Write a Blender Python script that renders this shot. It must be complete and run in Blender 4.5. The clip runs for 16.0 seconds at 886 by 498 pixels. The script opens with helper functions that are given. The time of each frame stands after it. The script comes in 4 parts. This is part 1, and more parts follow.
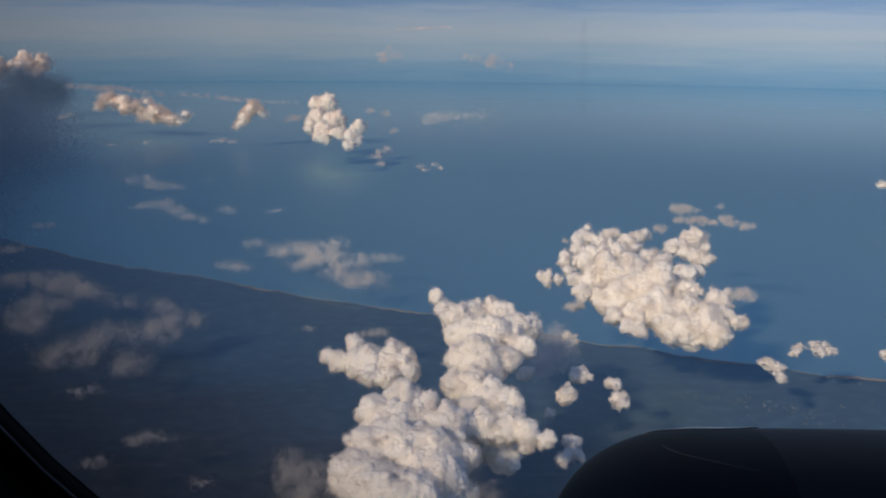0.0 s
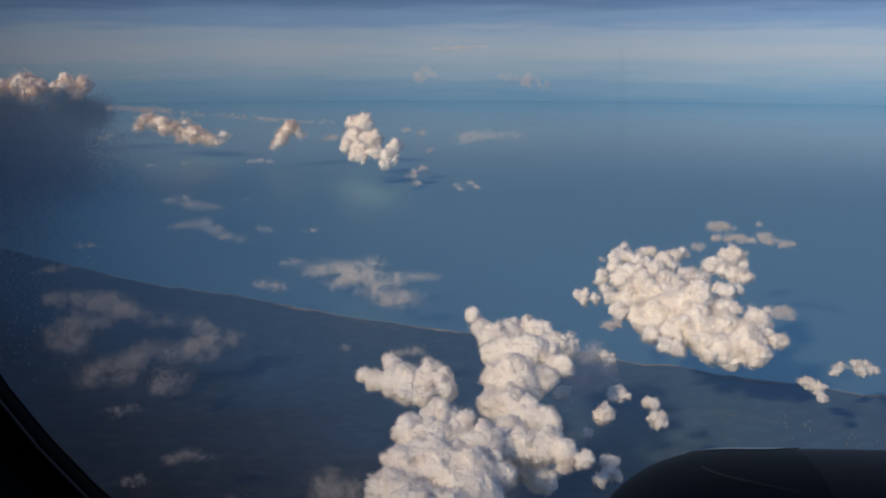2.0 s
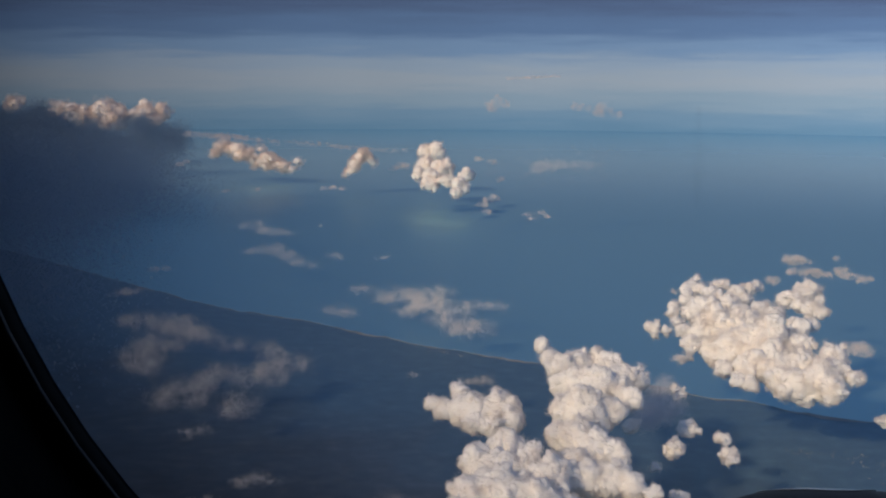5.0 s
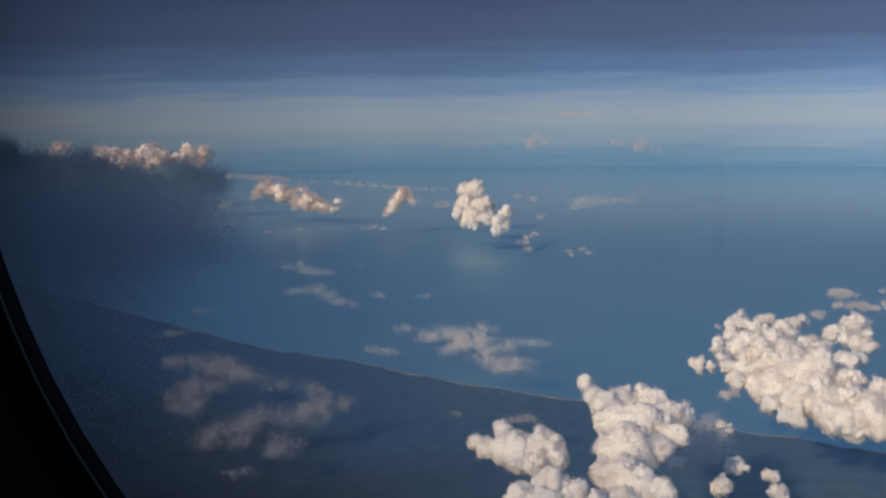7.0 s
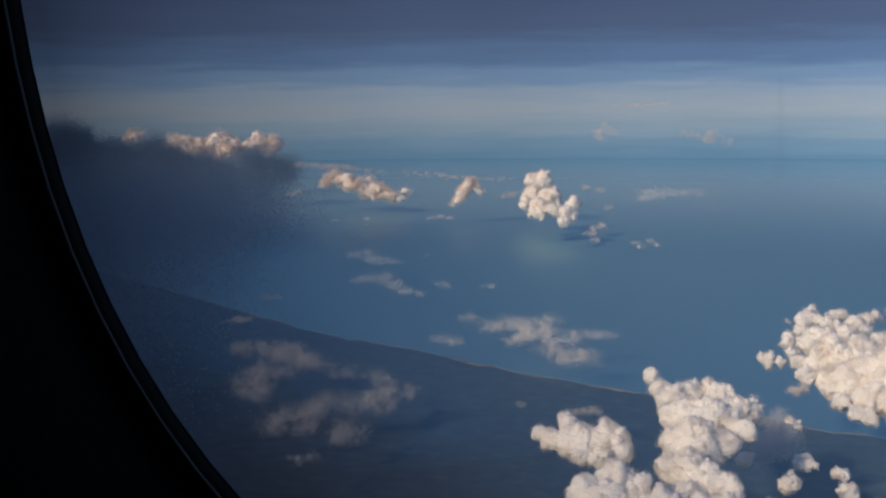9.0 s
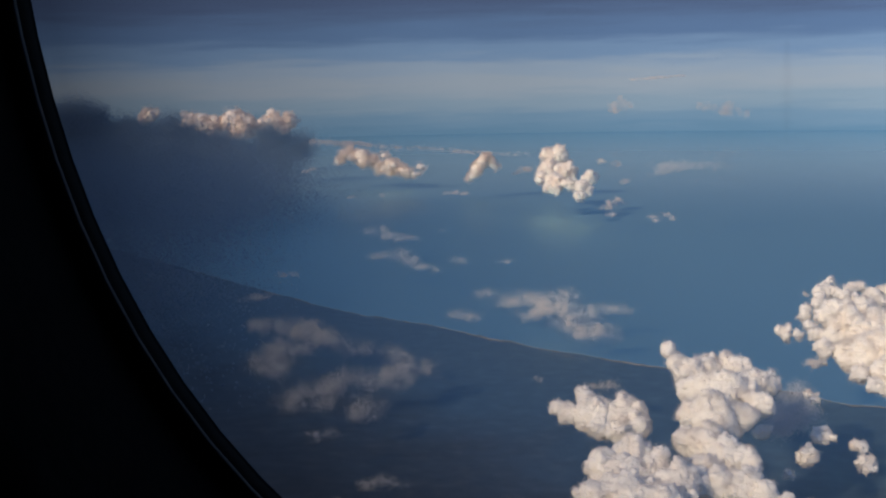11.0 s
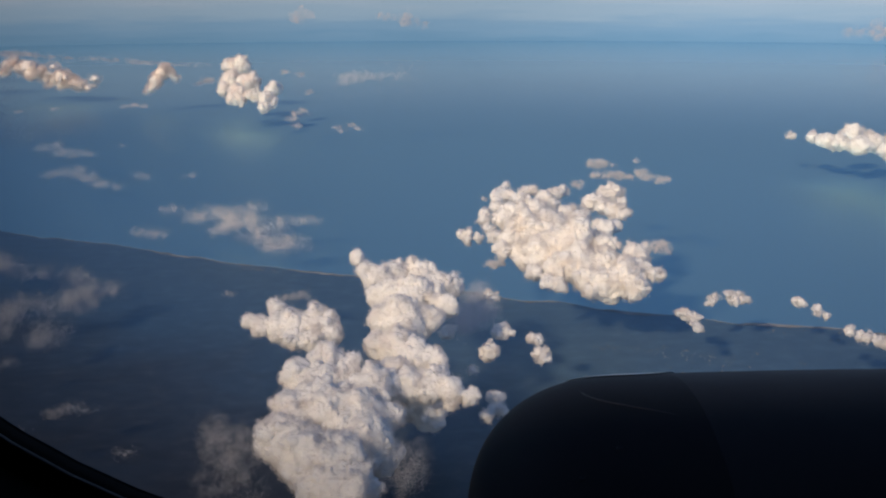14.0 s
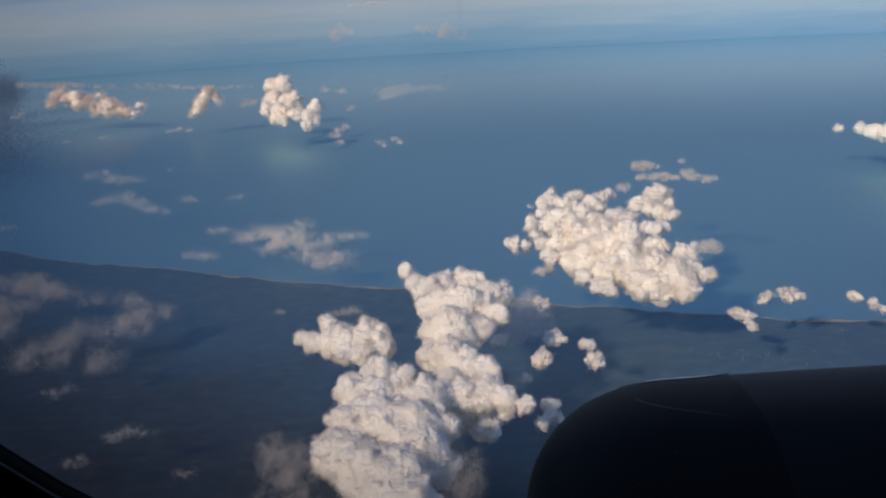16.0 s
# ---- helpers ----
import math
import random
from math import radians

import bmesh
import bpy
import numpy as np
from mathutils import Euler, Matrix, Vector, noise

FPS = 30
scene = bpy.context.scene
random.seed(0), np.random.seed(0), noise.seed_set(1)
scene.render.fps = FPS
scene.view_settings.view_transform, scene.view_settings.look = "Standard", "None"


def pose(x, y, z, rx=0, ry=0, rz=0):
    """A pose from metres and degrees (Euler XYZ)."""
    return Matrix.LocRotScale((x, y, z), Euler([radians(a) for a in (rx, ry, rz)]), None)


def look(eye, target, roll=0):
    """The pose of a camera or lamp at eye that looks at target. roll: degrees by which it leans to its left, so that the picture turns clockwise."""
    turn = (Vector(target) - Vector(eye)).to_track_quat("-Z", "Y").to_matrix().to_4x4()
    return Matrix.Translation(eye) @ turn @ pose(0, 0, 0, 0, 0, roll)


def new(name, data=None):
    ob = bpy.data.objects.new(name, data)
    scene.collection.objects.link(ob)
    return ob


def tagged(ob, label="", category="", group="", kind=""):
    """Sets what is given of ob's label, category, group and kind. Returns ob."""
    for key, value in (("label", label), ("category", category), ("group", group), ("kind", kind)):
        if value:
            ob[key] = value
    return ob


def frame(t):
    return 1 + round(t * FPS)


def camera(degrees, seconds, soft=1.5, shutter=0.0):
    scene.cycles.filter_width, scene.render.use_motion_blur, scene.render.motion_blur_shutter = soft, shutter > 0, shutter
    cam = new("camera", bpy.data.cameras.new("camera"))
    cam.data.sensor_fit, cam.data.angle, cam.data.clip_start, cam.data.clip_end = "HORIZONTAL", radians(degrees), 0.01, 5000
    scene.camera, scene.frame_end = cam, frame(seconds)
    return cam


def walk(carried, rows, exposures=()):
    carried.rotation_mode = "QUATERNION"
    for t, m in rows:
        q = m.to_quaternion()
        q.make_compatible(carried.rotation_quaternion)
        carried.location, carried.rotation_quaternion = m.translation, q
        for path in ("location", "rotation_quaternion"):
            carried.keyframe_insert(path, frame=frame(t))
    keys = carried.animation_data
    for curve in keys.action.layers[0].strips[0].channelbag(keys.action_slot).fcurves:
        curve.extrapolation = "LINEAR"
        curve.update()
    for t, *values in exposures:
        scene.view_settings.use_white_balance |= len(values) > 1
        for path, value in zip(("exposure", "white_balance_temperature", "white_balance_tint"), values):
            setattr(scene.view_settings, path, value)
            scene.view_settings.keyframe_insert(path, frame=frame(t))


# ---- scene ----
# Seen from a cabin window: clouds over a coast at about one fortieth scale, the window and
# engine at about full size, all placed and shaped to fit the camera's view.
EYE = 250.0                       # the window's middle over the sea
cam = camera(42.6, 16.0, soft=2.2)
# seconds, sideways and up from the window's middle, yaw, pitch, roll
ROWS = [
    (0, -0.0564, -0.0517, -0.51, -11.33, -0.53),
    (0.5, -0.0519, -0.0561, -0.06, -10.95, -0.87),
    (1, -0.0530, -0.0563, 0.32, -10.63, -1.51),
    (1.5, -0.0565, -0.0568, 0.52, -10.78, -1.70),
    (2, -0.0568, -0.0502, 1.25, -10.39, -0.03),
    (2.5, -0.0563, -0.0484, 2.66, -10.39, -0.29),
    (3, -0.0606, -0.0392, 3.70, -11.00, -0.20),
    (3.5, -0.0585, -0.0443, 3.87, -10.65, -0.06),
    (4, -0.0583, -0.0448, 4.20, -10.26, -0.05),
    (6.5, -0.0551, -0.0452, 6.19, -7.17, 0.06),
    (7, -0.0541, -0.0427, 6.82, -7.03, 0.71),
    (7.5, -0.0517, -0.0468, 7.52, -6.79, 0.40),
    (8, -0.0504, -0.0469, 8.10, -6.50, 0.51),
    (8.5, -0.0504, -0.0481, 8.55, -6.47, 0.34),
    (9, -0.0519, -0.0541, 10.22, -7.50, 0.46),
    (11.5, -0.0500, -0.0556, 10.93, -9.05, 1.15),
    (12, -0.0520, -0.0512, 9.02, -9.40, 2.14),
    (12.5, -0.0500, -0.0535, 4.34, -9.00, 2.44),
    (13, -0.0529, -0.0622, -2.90, -11.63, 2.08),
    (13.5, -0.0543, -0.0609, -4.41, -11.30, 1.75),
    (14, -0.0475, -0.0680, -4.78, -13.33, 0.17),
    (14.5, -0.0401, -0.0694, -4.15, -14.54, 1.31),
    (15, -0.0401, -0.0637, -3.79, -12.34, 3.44),
    (15.5, -0.0409, -0.0666, -2.86, -12.66, 3.76),
    (16, -0.0433, -0.0628, -3.00, -12.76, 3.17),
]
walk(cam, [(t, pose(x, 0, EYE + z, 90 + pitch, roll, yaw)) for t, x, z, yaw, pitch, roll in ROWS],
     [(0, -0.07), (9, -0.05), (11.5, 0.08), (12.5, 0.14), (14.5, 0.18), (16, 0.10)])

# ---- light ----
SUN_AZ, SUN_EL = -146.0, 28.0     # compass degrees from straight ahead, clockwise; over the horizon
world = bpy.data.worlds.new("sky")
scene.world = world
world.use_nodes = True
wn = world.node_tree
bg = wn.nodes["Background"]
sky = wn.nodes.new("ShaderNodeTexSky")
sky.sky_type, sky.sun_disc = "NISHITA", False
sky.sun_elevation, sky.sun_rotation = radians(SUN_EL), radians(SUN_AZ)
sky.altitude = 3000
wn.links.new(sky.outputs[0], bg.inputs[0])
bg.inputs[1].default_value = 0.105
sun_data = bpy.data.lights.new("sun", "SUN")
sun_data.energy, sun_data.angle, sun_data.color = 2.6, radians(4.0), (1.0, 0.77, 0.51)
sun = new("sun", sun_data)
to_sun = Vector((math.sin(radians(SUN_AZ)) * math.cos(radians(SUN_EL)), math.cos(radians(SUN_AZ)) * math.cos(radians(SUN_EL)), math.sin(radians(SUN_EL))))
sun.matrix_world = look(to_sun * 50 + Vector((0, 0, EYE)), Vector((0, 0, EYE)))


# ---- materials ----
def material(name):
    m = bpy.data.materials.new(name)
    m.use_nodes = True
    m.node_tree.nodes.clear()
    return m, m.node_tree.nodes, m.node_tree.links


def node(nodes, kind, **values):
    n = nodes.new(kind)
    for key, value in values.items():
        n.inputs[key.replace("_", " ")].default_value = value
    return n


def noise_of(nodes, links, scale, detail=5, stretch=(1, 1, 1), rough=0.55):
    co = nodes.new("ShaderNodeNewGeometry")
    mp = node(nodes, "ShaderNodeMapping")
    mp.inputs["Scale"].default_value = stretch
    n = node(nodes, "ShaderNodeTexNoise", Scale=scale, Detail=detail, Roughness=rough)
    links.new(co.outputs["Position"], mp.inputs["Vector"])
    links.new(mp.outputs[0], n.inputs["Vector"])
    return n


def ramp(nodes, links, source, stops, ease="LINEAR"):
    r = nodes.new("ShaderNodeValToRGB")
    r.color_ramp.interpolation = ease
    while len(r.color_ramp.elements) < len(stops):
        r.color_ramp.elements.new(0.5)
    for e, (at, c) in zip(r.color_ramp.elements, stops):
        e.position, e.color = at, (*c, 1) if len(c) == 3 else c
    links.new(source, r.inputs[0])
    return r


def paint(name, stops, rough=0.5, scale=3.0, bump=0.0, metal=0.0, spec=0.5, stretch=(1, 1, 1), bump_scale=None, coat=0.0):
    m, nodes, links = material(name)
    out, b = nodes.new("ShaderNodeOutputMaterial"), node(nodes, "ShaderNodeBsdfPrincipled", Roughness=rough, Metallic=metal)
    b.inputs["Specular IOR Level"].default_value = spec
    b.inputs["Coat Weight"].default_value = coat
    n = noise_of(nodes, links, scale, stretch=stretch)
    links.new(ramp(nodes, links, n.outputs[0], stops).outputs[0], b.inputs["Base Color"])
    if bump:
        n2 = noise_of(nodes, links, bump_scale or scale * 6, stretch=stretch)
        bp = node(nodes, "ShaderNodeBump", Strength=bump, Distance=0.1)
        links.new(n2.outputs[0], bp.inputs["Height"])
        links.new(bp.outputs[0], b.inputs["Normal"])
    links.new(b.outputs[0], out.inputs[0])
    return m


def vapour(name, colour, scale, through_light=0.35):
    """Loose cloud: diffuse and translucent."""
    m, nodes, links = material(name)
    out = nodes.new("ShaderNodeOutputMaterial")
    d, tr = node(nodes, "ShaderNodeBsdfDiffuse"), node(nodes, "ShaderNodeBsdfTranslucent")
    n = noise_of(nodes, links, scale, 6)
    c = ramp(nodes, links, n.outputs[0], [(0.3, tuple(v * 0.93 for v in colour)), (0.7, colour)])
    links.new(c.outputs[0], d.inputs[0])
    links.new(c.outputs[0], tr.inputs[0])
    mix = node(nodes, "ShaderNodeMixShader", Fac=through_light)
    links.new(d.outputs[0], mix.inputs[1])
    links.new(tr.outputs[0], mix.inputs[2])
    links.new(mix.outputs[0], out.inputs[0])
    return m


def dense_vapour(name, colour, depth, scale):
    """The thick part of a cloud: light sinks in by about depth metres and comes out again."""
    m, nodes, links = material(name)
    out, b = nodes.new("ShaderNodeOutputMaterial"), node(nodes, "ShaderNodeBsdfPrincipled", Roughness=1.0)
    b.inputs["Specular IOR Level"].default_value = 0.0
    b.inputs["Subsurface Weight"].default_value = 0.85
    b.inputs["Subsurface Radius"].default_value = (1.0, 1.0, 1.0)
    b.inputs["Subsurface Scale"].default_value = depth
    n = noise_of(nodes, links, scale, 6)
    links.new(ramp(nodes, links, n.outputs[0], [(0.3, tuple(v * 0.95 for v in colour)), (0.7, colour)]).outputs[0], b.inputs["Base Color"])
    links.new(b.outputs[0], out.inputs[0])
    return m


WHITE = (0.972, 0.932, 0.90)
M_BODY = dense_vapour("cumulus_vapour", WHITE, 6.5, 0.05)
M_LOOSE = vapour("loose_vapour", WHITE, 0.05, 0.5)
# far cumulus: warm hazy light put into the vapour's own colour
M_FAR = dense_vapour("far_cumulus_vapour", (0.975, 0.87, 0.81), 9.0, 0.02)
M_FARLOOSE = vapour("far_loose_vapour", (0.96, 0.88, 0.84), 0.02, 0.5)
# dark blue-grey: the storm bank's shade put into the vapour's colour
M_DARK = vapour("shade_blue_vapour", (0.26, 0.37, 0.51), 0.006, 0.5)
# a greyer copy of the loose vapour, with dimmer light put into its colour
M_DIM = vapour("shade_dimmed_vapour", (0.72, 0.71, 0.71), 0.05, 0.5)
# pink and blush copies, again with the far light put into the colour
M_PINK = vapour("pink_lit_vapour", (0.92, 0.76, 0.70), 0.02, 0.5)
M_BLUSH = vapour("blush_vapour", (0.97, 0.90, 0.86), 0.02, 0.5)
# bluish-grey copies of the loose vapour, with shade put into the colour
M_MIST = vapour("shaded_mist", (0.80, 0.82, 0.88), 0.05, 0.5)
M_GHOST = vapour("shaded_vapour", (0.50, 0.54, 0.62), 0.05, 0.5)


def sea_material():
    m, nodes, links = material("open_sea")
    out, b = nodes.new("ShaderNodeOutputMaterial"), node(nodes, "ShaderNodeBsdfPrincipled", Roughness=0.45)
    b.inputs["Specular IOR Level"].default_value = 1.0
    n = noise_of(nodes, links, 0.0016, 6)
    links.new(ramp(nodes, links, n.outputs[0], [(0.3, (0.006, 0.036, 0.072)), (0.7, (0.008, 0.042, 0.082))]).outputs[0], b.inputs["Base Color"])
    n2 = noise_of(nodes, links, 0.6, 4)
    bp = node(nodes, "ShaderNodeBump", Strength=0.3, Distance=0.6)
    links.new(n2.outputs[0], bp.inputs["Height"])
    links.new(bp.outputs[0], b.inputs["Normal"])
    swell = node(nodes, "ShaderNodeBsdfGlossy", Roughness=0.52)
    swell.inputs[0].default_value = (0.55, 0.87, 0.97, 1)
    links.new(bp.outputs[0], swell.inputs["Normal"])
    fres = node(nodes, "ShaderNodeFresnel", IOR=1.40)
    sheen = nodes.new("ShaderNodeMapRange")
    sheen.inputs["To Min"].default_value, sheen.inputs["To Max"].default_value = 0.66, 0.88
    links.new(fres.outputs[0], sheen.inputs[0])
    mix = nodes.new("ShaderNodeMixShader")
    links.new(sheen.outputs[0], mix.inputs[0])
    links.new(b.outputs[0], mix.inputs[1])
    links.new(swell.outputs[0], mix.inputs[2])
    # at the flattest angles the sea mirrors the far air untinted
    mirror = node(nodes, "ShaderNodeBsdfGlossy", Roughness=0.16)
    mirror.inputs[0].default_value = (0.80, 0.89, 0.94, 1)
    flat = nodes.new("ShaderNodeMapRange")
    flat.interpolation_type = "SMOOTHSTEP"
    flat.inputs["From Min"].default_value, flat.inputs["From Max"].default_value = 0.42, 0.78
    flat.inputs["To Max"].default_value = 0.92
    links.new(fres.outputs[0], flat.inputs[0])
    last = nodes.new("ShaderNodeMixShader")
    links.new(flat.outputs[0], last.inputs[0])
    links.new(mix.outputs[0], last.inputs[1])
    links.new(mirror.outputs[0], last.inputs[2])
    links.new(last.outputs[0], out.inputs[0])
    return m


def land_material(name):
    m, nodes, links = material(name)
    out, b = nodes.new("ShaderNodeOutputMaterial"), node(nodes, "ShaderNodeBsdfPrincipled", Roughness=0.9)
    b.inputs["Specular IOR Level"].default_value = 0.1
    n = noise_of(nodes, links, 0.010, 8, rough=0.62)
    n2 = noise_of(nodes, links, 0.07, 6, stretch=(1, 1.25, 1))
    # inland fields; towards the shore, bluish haze put into the ground's colour
    co = nodes.new("ShaderNodeNewGeometry")
    inland = nodes.new("ShaderNodeVectorMath")
    inland.operation = "DOT_PRODUCT"
    inland.inputs[1].default_value = (0.536, 0.844, 0)
    links.new(co.outputs["Position"], inland.inputs[0])
    warp = nodes.new("ShaderNodeMath")
    warp.operation = "MULTIPLY_ADD"
    links.new(n.outputs[0], warp.inputs[0])
    warp.inputs[1].default_value = 260.0
    links.new(inland.outputs["Value"], warp.inputs[2])
    rng = nodes.new("ShaderNodeMapRange")
    rng.inputs["From Min"].default_value, rng.inputs["From Max"].default_value = 340, 780
    links.new(warp.outputs[0], rng.inputs[0])
    c1 = ramp(nodes, links, rng.outputs[0], [(0.0, (0.062, 0.052, 0.047)), (0.45, (0.062, 0.058, 0.056)), (0.75, (0.064, 0.078, 0.096)), (1.0, (0.052, 0.098, 0.140))])
    c2 = ramp(nodes, links, n2.outputs[0], [(0.34, (0.70, 0.74, 0.78)), (0.55, (1.04, 1.04, 1.04)), (0.74, (1.85, 1.72, 1.55))])
    mul = nodes.new("ShaderNodeMix")
    mul.data_type, mul.blend_type = "RGBA", "MULTIPLY"
    mul.inputs[0].default_value = 1
    links.new(c1.outputs[0], mul.inputs[6])
    links.new(c2.outputs[0], mul.inputs[7])
    links.new(mul.outputs[2], b.inputs["Base Color"])
    # sky gloss that grows towards the shore, standing in for haze over the land
    haze_gloss = node(nodes, "ShaderNodeBsdfGlossy", Roughness=0.5)
    haze_gloss.inputs[0].default_value = (0.64, 0.865, 1.0, 1)
    haze_share = nodes.new("ShaderNodeMapRange")
    haze_share.inputs["To Min"].default_value, haze_share.inputs["To Max"].default_value = 0.08, 0.9
    links.new(rng.outputs[0], haze_share.inputs[0])
    fres = node(nodes, "ShaderNodeFresnel", IOR=1.40)
    sheen = nodes.new("ShaderNodeMapRange")
    sheen.inputs["To Min"].default_value, sheen.inputs["To Max"].default_value = 0.24, 0.78
    links.new(fres.outputs[0], sheen.inputs[0])
    gloss = nodes.new("ShaderNodeMath")
    gloss.operation = "MULTIPLY"
    links.new(haze_share.outputs[0], gloss.inputs[0])
    links.new(sheen.outputs[0], gloss.inputs[1])
    mix = nodes.new("ShaderNodeMixShader")
    links.new(gloss.outputs[0], mix.inputs[0])
    links.new(b.outputs[0], mix.inputs[1])
    links.new(haze_gloss.outputs[0], mix.inputs[2])
    links.new(mix.outputs[0], out.inputs[0])
    return m


def distance_material():
    """The air far off: haze painted as a glow that goes with height and dims leftwards, with drawn-out streaks of high
    cloud.
    """
    m, nodes, links = material("far_air")
    out, em = nodes.new("ShaderNodeOutputMaterial"), nodes.new("ShaderNodeEmission")
    co = nodes.new("ShaderNodeNewGeometry")
    sep = nodes.new("ShaderNodeSeparateXYZ")
    links.new(co.outputs["Position"], sep.inputs[0])
    streak = noise_of(nodes, links, 0.0022, 6, (1, 1, 14), 0.6)
    wav = nodes.new("ShaderNodeMath")
    wav.operation = "MULTIPLY_ADD"
    links.new(streak.outputs[0], wav.inputs[0])
    wav.inputs[1].default_value = 130.0
    add = nodes.new("ShaderNodeMath")
    add.operation = "ADD"
    add.inputs[1].default_value = -65.0
    links.new(sep.outputs[2], add.inputs[0])
    links.new(add.outputs[0], wav.inputs[2])
    rng = nodes.new("ShaderNodeMapRange")
    rng.inputs["From Min"].default_value, rng.inputs["From Max"].default_value = 0, 800
    links.new(wav.outputs[0], rng.inputs[0])
    col = ramp(nodes, links, rng.outputs[0], [(0.0, (0.100, 0.190, 0.286)), (0.07, (0.126, 0.212, 0.304)), (0.16, (0.185, 0.255, 0.325)), (0.27, (0.240, 0.285, 0.339)), (0.34, (0.210, 0.270, 0.349)), (0.43, (0.134, 0.210, 0.329)), (0.53, (0.085, 0.143, 0.256)), (0.70, (0.062, 0.092, 0.170)), (1.0, (0.045, 0.066, 0.134))], "EASE")
    links.new(col.outputs[0], em.inputs[0])
    side = nodes.new("ShaderNodeMapRange")
    side.inputs["From Min"].default_value, side.inputs["From Max"].default_value = -2800, 2800
    links.new(sep.outputs[0], side.inputs[0])
    glow = ramp(nodes, links, side.outputs[0], [(0.0, (0.64, 0.62, 0.61)), (0.16, (0.86, 0.84, 0.83)), (0.36, (1.06, 1.05, 1.03)), (0.52, (1.25, 1.24, 1.21)), (0.8, (1.62, 1.61, 1.58))], "EASE")
    links.new(glow.outputs[0], em.inputs[1])
    links.new(em.outputs[0], out.inputs[0])
    return m


M_SEA, M_LAND, M_SAND, M_AIR = sea_material(), land_material("lowland"), paint("pale_sand", [(0.35, (0.27, 0.29, 0.31)), (0.65, (0.46, 0.46, 0.46))], 0.9, 0.06), distance_material()
M_HOUSES = paint("pale_roofs", [(0.3, (0.16, 0.16, 0.16)), (0.7, (0.50, 0.48, 0.45))], 0.7, 0.3)
M_COWL = paint("dark_cowl_paint", [(0.3, (0.0150, 0.0155, 0.0180)), (0.7, (0.0190, 0.0196, 0.0225))], 0.5, 2.0, 0.01, 0, 0.05)
M_COWL2 = paint("dark_sleeve_paint", [(0.3, (0.0205, 0.0210, 0.0240)), (0.7, (0.0245, 0.0250, 0.0285))], 0.5, 2.0, 0.02, 0, 0.08)
M_GLINT = paint("glint_metal", [(0.3, (0.62, 0.63, 0.65)), (0.7, (0.78, 0.79, 0.80))], 0.35, 3.0, 0.02, 0.9)
M_STRAKE = paint("grey_fin_paint", [(0.3, (0.032, 0.033, 0.036)), (0.7, (0.040, 0.041, 0.044))], 0.6, 6.0)
M_SEAM = paint("dark_seam", [(0.3, (0.004, 0.004, 0.005)), (0.7, (0.006, 0.006, 0.007))], 0.7)
# the near-black colour stands in for a cabin with hardly any light
M_LINING = paint("unlit_cabin_lining", [(0.3, (0.004, 0.004, 0.0045)), (0.7, (0.006, 0.006, 0.0065))], 0.7, 20, 0.05, 0, 0.12)
M_RUBBER = paint("grey_rubber", [(0.3, (0.05, 0.05, 0.055)), (0.7, (0.07, 0.07, 0.075))], 0.5, 40, 0.05)
M_SKIN = paint("fuselage_paint", [(0.3, (0.22, 0.22, 0.23)), (0.7, (0.27, 0.27, 0.28))], 0.4, 1.0)


# ---- building helpers ----
def finish(ob, mat, smooth=True):
    ob.data.materials.append(mat)
    if smooth:
        ob.data.polygons.foreach_set("use_smooth", [True] * len(ob.data.polygons))
    return ob


def part(name, bm, mat, parent=None, label="", smooth=True):
    me = bpy.data.meshes.new(name)
    bm.to_mesh(me)
    bm.free()
    ob = finish(new(name, me), mat, smooth)
    ob.parent = parent
    return tagged(ob, label)


def part_np(name, verts, faces, mat, parent=None, label="", smooth=True):
    me = bpy.data.meshes.new(name)
    me.vertices.add(len(verts))
    me.vertices.foreach_set("co", np.asarray(verts, np.float32).ravel())
    faces = np.asarray(faces, np.int32)
    me.loops.add(faces.size)
    me.loops.foreach_set("vertex_index", faces.ravel())
    me.polygons.add(len(faces))
    me.polygons.foreach_set("loop_start", np.arange(len(faces), dtype=np.int32) * faces.shape[1])
    me.update(calc_edges=True)
    ob = finish(new(name, me), mat, smooth)
    ob.parent = parent
    return tagged(ob, label)


def thing(name, label, category, group="", at=(0, 0, 0)):
    ob = new(name)
    ob.location = at
    return tagged(ob, label, category, group)


# ---- clouds ----
def lattice_noise(rng, shape, cell):
    """Smooth noise from -1 to 1 on a grid, with lumps of about that many cells."""
    n = [int(s / cell) + 3 for s in shape]
    g = rng.uniform(-1, 1, n).astype(np.float32)
    for ax, s in enumerate(shape):
        p = np.arange(s) / cell
        i = p.astype(int)
        w = (p - i).astype(np.float32)
        w = w * w * (3 - 2 * w)
        sh = [1, 1, 1]
        sh[ax] = s
        w = w.reshape(sh)
        g = np.take(g, i, ax) * (1 - w) + np.take(g, i + 1, ax) * w
    return g


